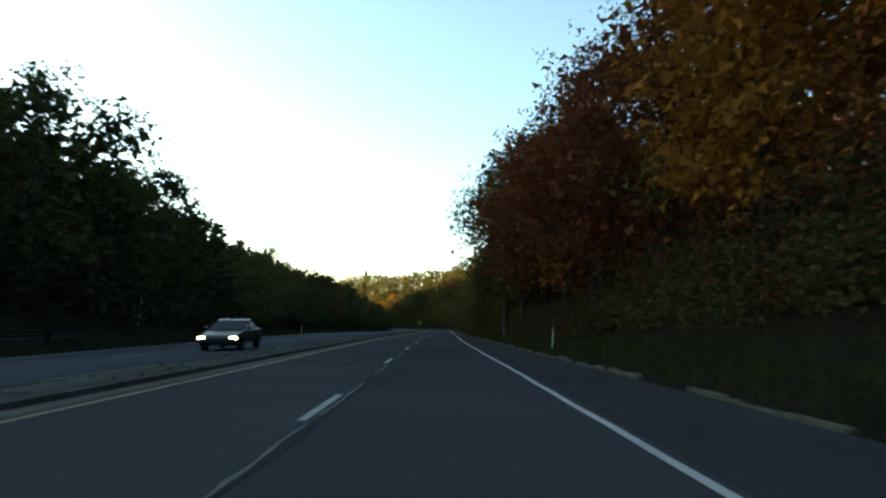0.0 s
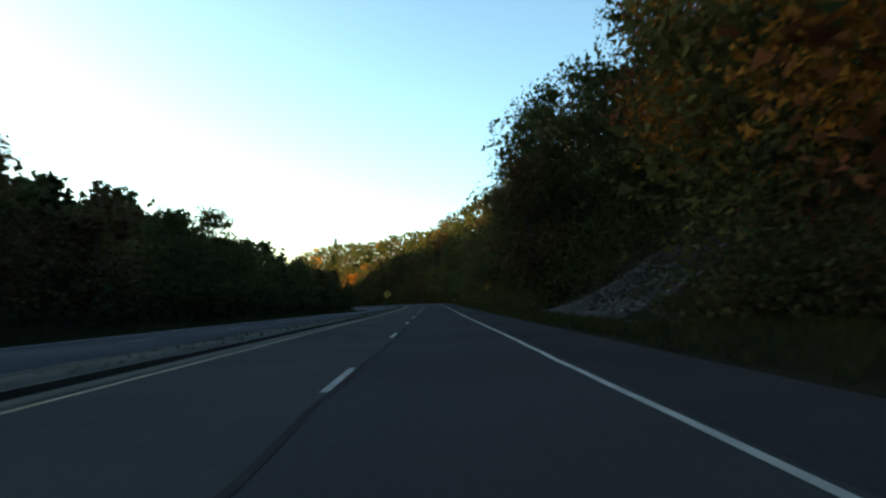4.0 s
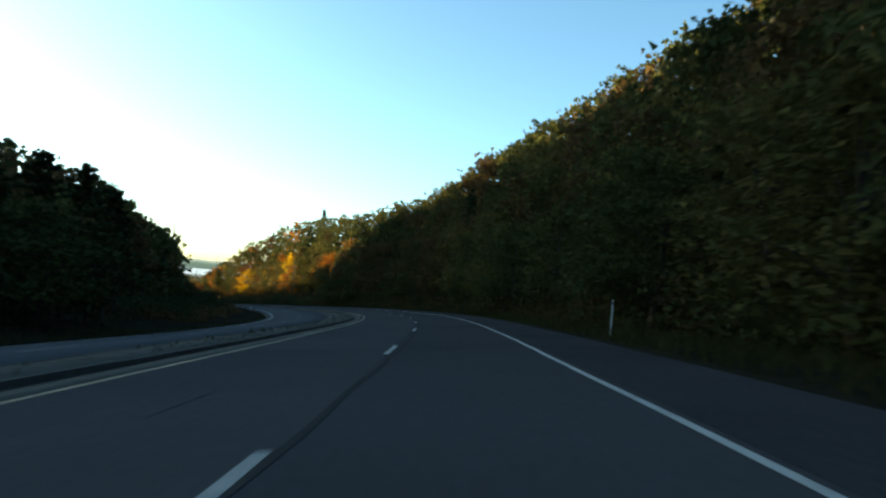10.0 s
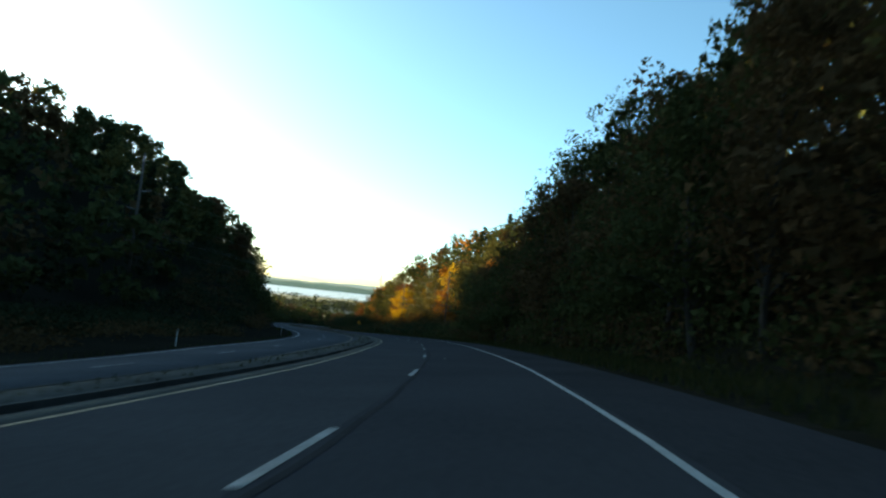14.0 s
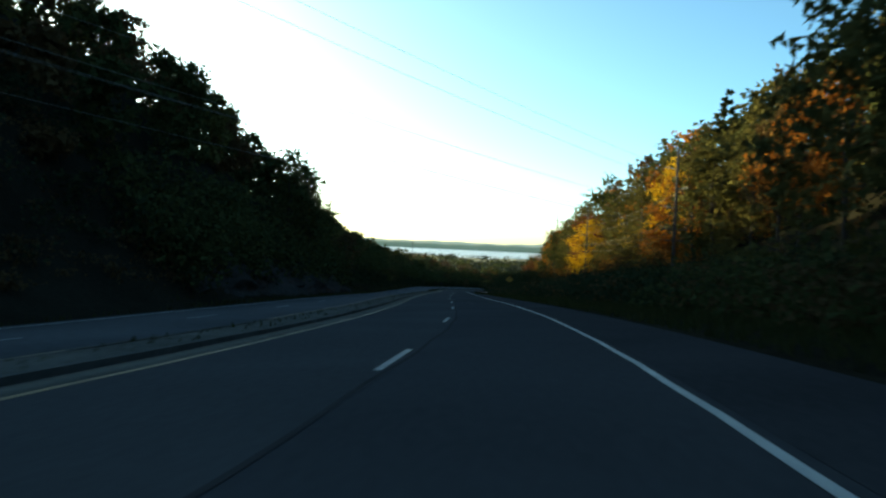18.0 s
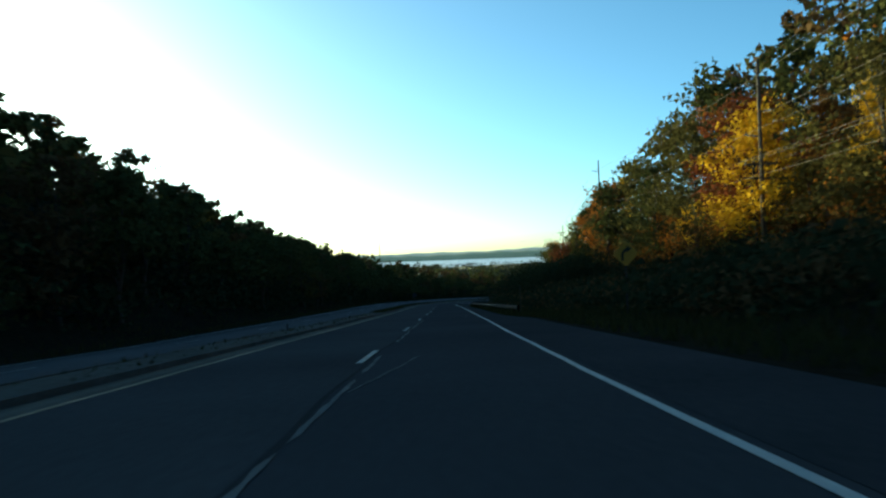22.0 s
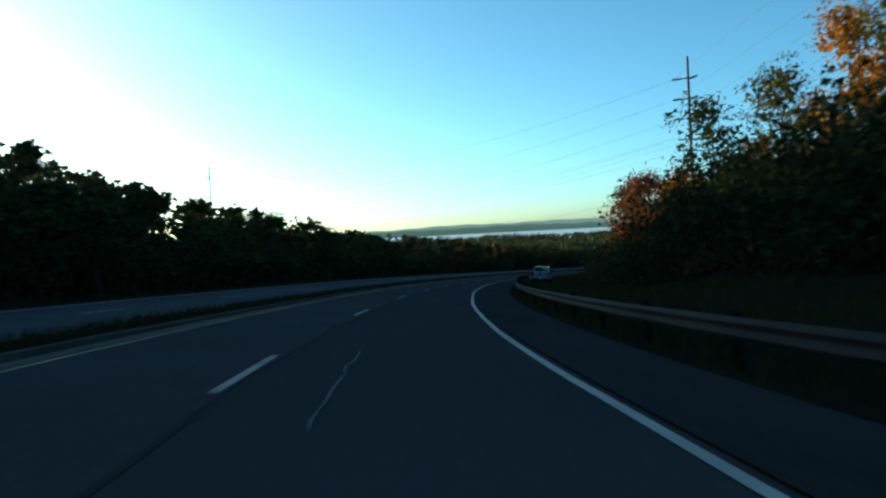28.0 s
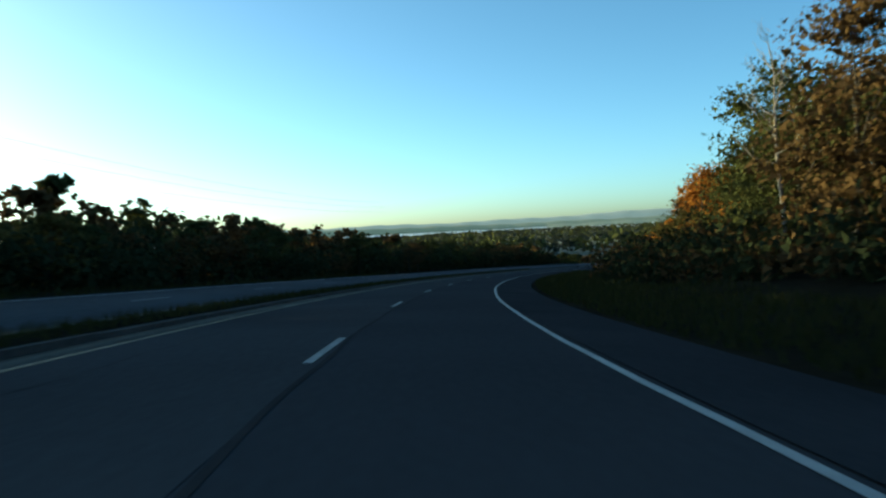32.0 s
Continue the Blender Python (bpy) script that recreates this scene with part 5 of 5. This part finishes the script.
def pickup(m):
    ob = empty("pickup_truck", m, "white crew-cab pickup truck parked beyond the guard rail", "pickup truck")
    # y is ahead, the tail is at y = -2.95
    part("front_body", prism([(-1.02, 0.50), (2.85, 0.50), (2.92, 0.62), (2.92, 1.02), (2.80, 1.14), (1.62, 1.24), (-1.02, 1.26)], -0.98, 0.98, 0.035), CAR_WHITE, ob)
    for x0, x1 in ((-0.98, -0.84), (0.84, 0.98)):
        part("bed_side", prism([(-2.88, 0.56), (-1.00, 0.50), (-1.00, 1.27), (-2.88, 1.27)], x0, x1, 0.025), CAR_WHITE, ob)
    bm = bmesh.new()
    box(bm, -0.84, 0.84, -2.84, -1.02, 0.62, 0.72)
    part("bed_floor", bm, DARK_TRIM, ob)
    gate = part("tailgate", prism([(-2.94, 0.70), (-2.86, 0.70), (-2.86, 1.28), (-2.92, 1.28)], -0.82, 0.82, 0.02), CAR_WHITE, ob)
    bm = bmesh.new()
    box(bm, -0.13, 0.13, -2.975, -2.945, 1.08, 1.16, 0.012)
    part("gate_handle", bm, DARK_TRIM, gate, "black tailgate handle")
    bm = bmesh.new()
    box(bm, -0.11, 0.11, -2.96, -2.948, 0.88, 1.0, 0.006)
    part("badge", bm, DARK_TRIM, gate)
    bm = bmesh.new()
    box(bm, -0.97, 0.97, -3.08, -2.90, 0.50, 0.70, 0.03)
    bumper = part("rear_bumper", bm, CAR_WHITE, ob)
    bm = bmesh.new()
    box(bm, -0.16, 0.16, -3.092, -3.078, 0.53, 0.66, 0.003)
    part("number_plate", bm, WHITE_POST, bumper, "pale number plate")
    for x in (-0.90, 0.90):
        bm = bmesh.new()
        box(bm, x - 0.085, x + 0.085, -2.965, -2.80, 0.86, 1.24, 0.03)
        part("tail_lamp", bm, TAIL_RED, ob, "dark red tail lamp")
    cab = part("cab", prism([(-1.00, 1.24), (-0.94, 1.66), (-0.78, 1.88), (0.85, 1.92), (1.02, 1.84), (1.72, 1.24)], -0.96, 0.96, 0.03, [0.02, 0.10, 0.17, 0.17, 0.15, 0.02]), CAR_WHITE, ob)
    # window panes set just proud of the cab
    bm = bmesh.new()
    bm.faces.new([bm.verts.new(p) for p in ((-0.82, -1.012, 1.32), (0.82, -1.012, 1.32), (0.78, -0.968, 1.64), (0.72, -0.87, 1.80), (-0.72, -0.87, 1.80), (-0.78, -0.968, 1.64))])
    bmesh.ops.solidify(bm, geom=list(bm.faces), thickness=0.012)
    part("rear_window", bm, GLASS, cab, "dark tinted rear window")
    bm = bmesh.new()
    bm.faces.new([bm.verts.new(p) for p in ((-0.80, 1.72, 1.30), (0.80, 1.72, 1.30), (0.70, 1.11, 1.82), (-0.70, 1.11, 1.82))])
    bmesh.ops.solidify(bm, geom=list(bm.faces), thickness=0.012)
    part("windscreen", bm, GLASS, cab)
    for side in (-1, 1):
        for y0, y1, ya, yb in ((-0.80, 0.30, -0.66, 0.30), (0.40, 1.40, 0.40, 0.96)):
            bm = bmesh.new()
            fc = [bm.verts.new((side * x, y, z)) for x, y, z in ((0.958, y0, 1.32), (0.958, y1, 1.32), (0.812, yb, 1.79), (0.812, ya, 1.79))]
            bm.faces.new(fc)
            bmesh.ops.solidify(bm, geom=list(bm.faces), thickness=0.014)
            part("side_window", bm, GLASS, cab, "dark side window")
        bm = bmesh.new()
        box(bm, side * 1.12 - 0.10, side * 1.12 + 0.10, 1.20, 1.32, 1.26, 1.50, 0.03)
        part("mirror", bm, DARK_TRIM, cab, "black door mirror")
        bm = bmesh.new()
        box(bm, side * 0.985 - 0.006, side * 0.985 + 0.006, -2.80, 2.3, 0.72, 0.99, 0.004)
        part("side_stripe", bm, TWO_TONE, ob, "dark grey lower body panel")
        for y in (-1.75, 1.85):
            # a black disc laid on the body in place of the shaded wheel opening
            bm = bmesh.new()
            rod(bm, (side * 0.94, y, 0.46), (side * 0.992, y, 0.46), 0.50, n=28)
            part("wheel_opening_shade", bm, TYRE, ob, "black disc for the shaded wheel opening")
            bm = bmesh.new()
            arch(bm, side * 0.985 - (0.0 if side > 0 else 0.05), y, 0.46, 0.495, 0.64, 0.05)
            part("wheel_arch", bm, CAR_WHITE, ob)
        for y in (-0.62, 0.44):
            bm = bmesh.new()
            box(bm, side * 0.992 - 0.012, side * 0.992 + 0.012, y, y + 0.2, 1.10, 1.15, 0.006)
            part("door_handle", bm, DARK_TRIM, ob, "black door handle")
        for y in (-0.99, 0.35, 1.44):
            bm = bmesh.new()
            box(bm, side * 0.982 - 0.004, side * 0.982 + 0.004, y, y + 0.014, 0.56, 1.25)
            part("door_seam", bm, DARK_TRIM, ob)
        bm = bmesh.new()
        box(bm, side * 0.93 - 0.07, side * 0.93 + 0.07, -0.9, 1.3, 0.36, 0.44, 0.02)
        part("running_board", bm, DARK_TRIM, ob, "black running board")
        bm = bmesh.new()
        box(bm, side * 0.80 - 0.16, side * 0.80 + 0.16, 2.86, 2.95, 0.86, 1.04, 0.02)
        part("headlamp", bm, GLASS, ob)
        for y in (-1.75, 1.85):
            wheel(ob, side * 0.875, y, 0.41, 0.27)
    bm = bmesh.new()
    box(bm, -0.70, 0.70, -2.70, 2.70, 0.34, 0.56, 0.02)
    part("underbody", bm, DARK_TRIM, ob, "black frame and underbody")
    bm = bmesh.new()
    box(bm, -0.98, 0.98, 2.84, 3.02, 0.44, 0.68, 0.04)
    part("front_bumper", bm, DARK_TRIM, ob)
    return ob


def sedan(m):
    ob = empty("car", m, "black sedan with lit headlamps on the oncoming carriageway", "car")
    # y is ahead, the nose is at y = 2.3
    part("body", prism([(-2.30, 0.34), (2.22, 0.30), (2.32, 0.46), (2.28, 0.66), (2.10, 0.76), (1.05, 0.92), (-1.75, 0.96), (-2.26, 0.90), (-2.34, 0.60)], -0.90, 0.90, 0.06,
                       [0.05, 0.07, 0.12, 0.10, 0.06, 0.03, 0.03, 0.08, 0.08]), CAR_BLACK, ob)
    cab = part("cabin", prism([(1.08, 0.90), (0.22, 1.36), (-0.10, 1.43), (-0.95, 1.41), (-1.78, 0.94)], -0.84, 0.84, 0.04, [0.04, 0.20, 0.24, 0.24, 0.08]), CAR_BLACK, ob)
    bm = bmesh.new()
    bm.faces.new([bm.verts.new(q) for q in ((-0.74, 1.06, 0.96), (0.74, 1.06, 0.96), (0.60, 0.30, 1.36), (-0.60, 0.30, 1.36))])
    bmesh.ops.solidify(bm, geom=list(bm.faces), thickness=0.03)
    part("windscreen", bm, GLASS, cab, "dark windscreen")
    bm = bmesh.new()
    bm.faces.new([bm.verts.new(q) for q in ((0.66, -1.74, 1.0), (-0.66, -1.74, 1.0), (-0.56, -1.02, 1.38), (0.56, -1.02, 1.38))])
    bmesh.ops.solidify(bm, geom=list(bm.faces), thickness=0.03)
    part("rear_window", bm, GLASS, cab)
    for side in (-1, 1):
        for y0, y1, ya, yb in ((-0.30, 0.78, -0.30, 0.12), (-1.30, -0.38, -0.95, -0.38)):
            bm = bmesh.new()
            bm.faces.new([bm.verts.new((side * x, y, z)) for x, y, z in ((0.825, y0, 0.99), (0.825, y1, 0.99), (0.655, yb, 1.33), (0.655, ya, 1.36))])
            bmesh.ops.solidify(bm, geom=list(bm.faces), thickness=0.02)
            part("side_window", bm, GLASS, cab, "dark side window")
        bm = bmesh.new()
        box(bm, side * 0.70 - 0.17, side * 0.70 + 0.17, 2.16, 2.29, 0.58, 0.70, 0.03)
        part("headlamp", bm, HEADLAMP, ob, "lit white headlamp")
        bm = bmesh.new()
        box(bm, side * 0.72 - 0.15, side * 0.72 + 0.15, -2.36, -2.28, 0.70, 0.84, 0.02)
        part("tail_lamp", bm, TAIL_RED, ob, "dark red tail lamp")
        bm = bmesh.new()
        box(bm, side * 0.98 - 0.09, side * 0.98 + 0.09, 0.62, 0.76, 0.96, 1.09, 0.03)
        part("mirror", bm, CAR_BLACK, ob)
        for y in (-1.38, 1.42):
            wheel(ob, side * 0.80, y, 0.325, 0.21)
    bm = bmesh.new()
    for z in (0.44, 0.50, 0.56):
        box(bm, -0.42, 0.42, 2.30, 2.335, z - 0.012, z + 0.012)
    part("grille", bm, DARK_TRIM, ob, "black slatted grille")
    bm = bmesh.new()
    box(bm, -0.16, 0.16, 2.32, 2.345, 0.35, 0.42, 0.004)
    part("number_plate", bm, GALV, ob)
    return ob


sedan(Matrix.Translation(Vector(place(34.5, -11.5, 0.003))) @ Matrix.Rotation(radians(turned(34.5) + 180), 4, "Z") @ Matrix.Rotation(math.atan(float(np.interp(34.5, ST, bank))), 4, "Y"))

p = land(731.6, 4.4)
pickup(Matrix.Translation(Vector(p)) @ Matrix.Scale(0.96, 4) @ Matrix.Rotation(radians(turned(733) - 1.9), 4, "Z") @ Matrix.Rotation(-0.06, 4, "X") @ Matrix.Rotation(0.06, 4, "Y"))

# ---- a dead tree above the bend ----
def snag(s, u, top):
    p = land(s, u)
    h = top - float(ground(s, u))
    ob = empty("dead_tree", Matrix.Translation(Vector(p)), "bare grey dead tree standing among autumn trees", "tree")
    rs = np.random.default_rng(5)
    v, f = tube([(0, 0, -0.4), (0.1, 0, h * 0.4), (-0.1, 0.1, h * 0.75), (0.05, 0, h)], [0.16, 0.12, 0.07, 0.02], 7)
    under(new("trunk", mesh_of("trunk", v, f, BARK, True)), ob)
    for k in range(9):
        z = h * rs.uniform(0.45, 0.92)
        a_, ln = rs.uniform(0, 6.28), rs.uniform(0.8, 2.2)
        d = np.array([math.cos(a_), math.sin(a_), rs.uniform(0.5, 1.1)]) * ln
        o = np.array([0, 0, z])
        v, f = tube([o, o + d * 0.5 + rs.normal(0, 0.08, 3), o + d], [0.045, 0.03, 0.01], 5)
        under(new("branch", mesh_of("branch", v, f, BARK, True)), ob)
    return ob


snag(763.0, 13.6, 10.5)
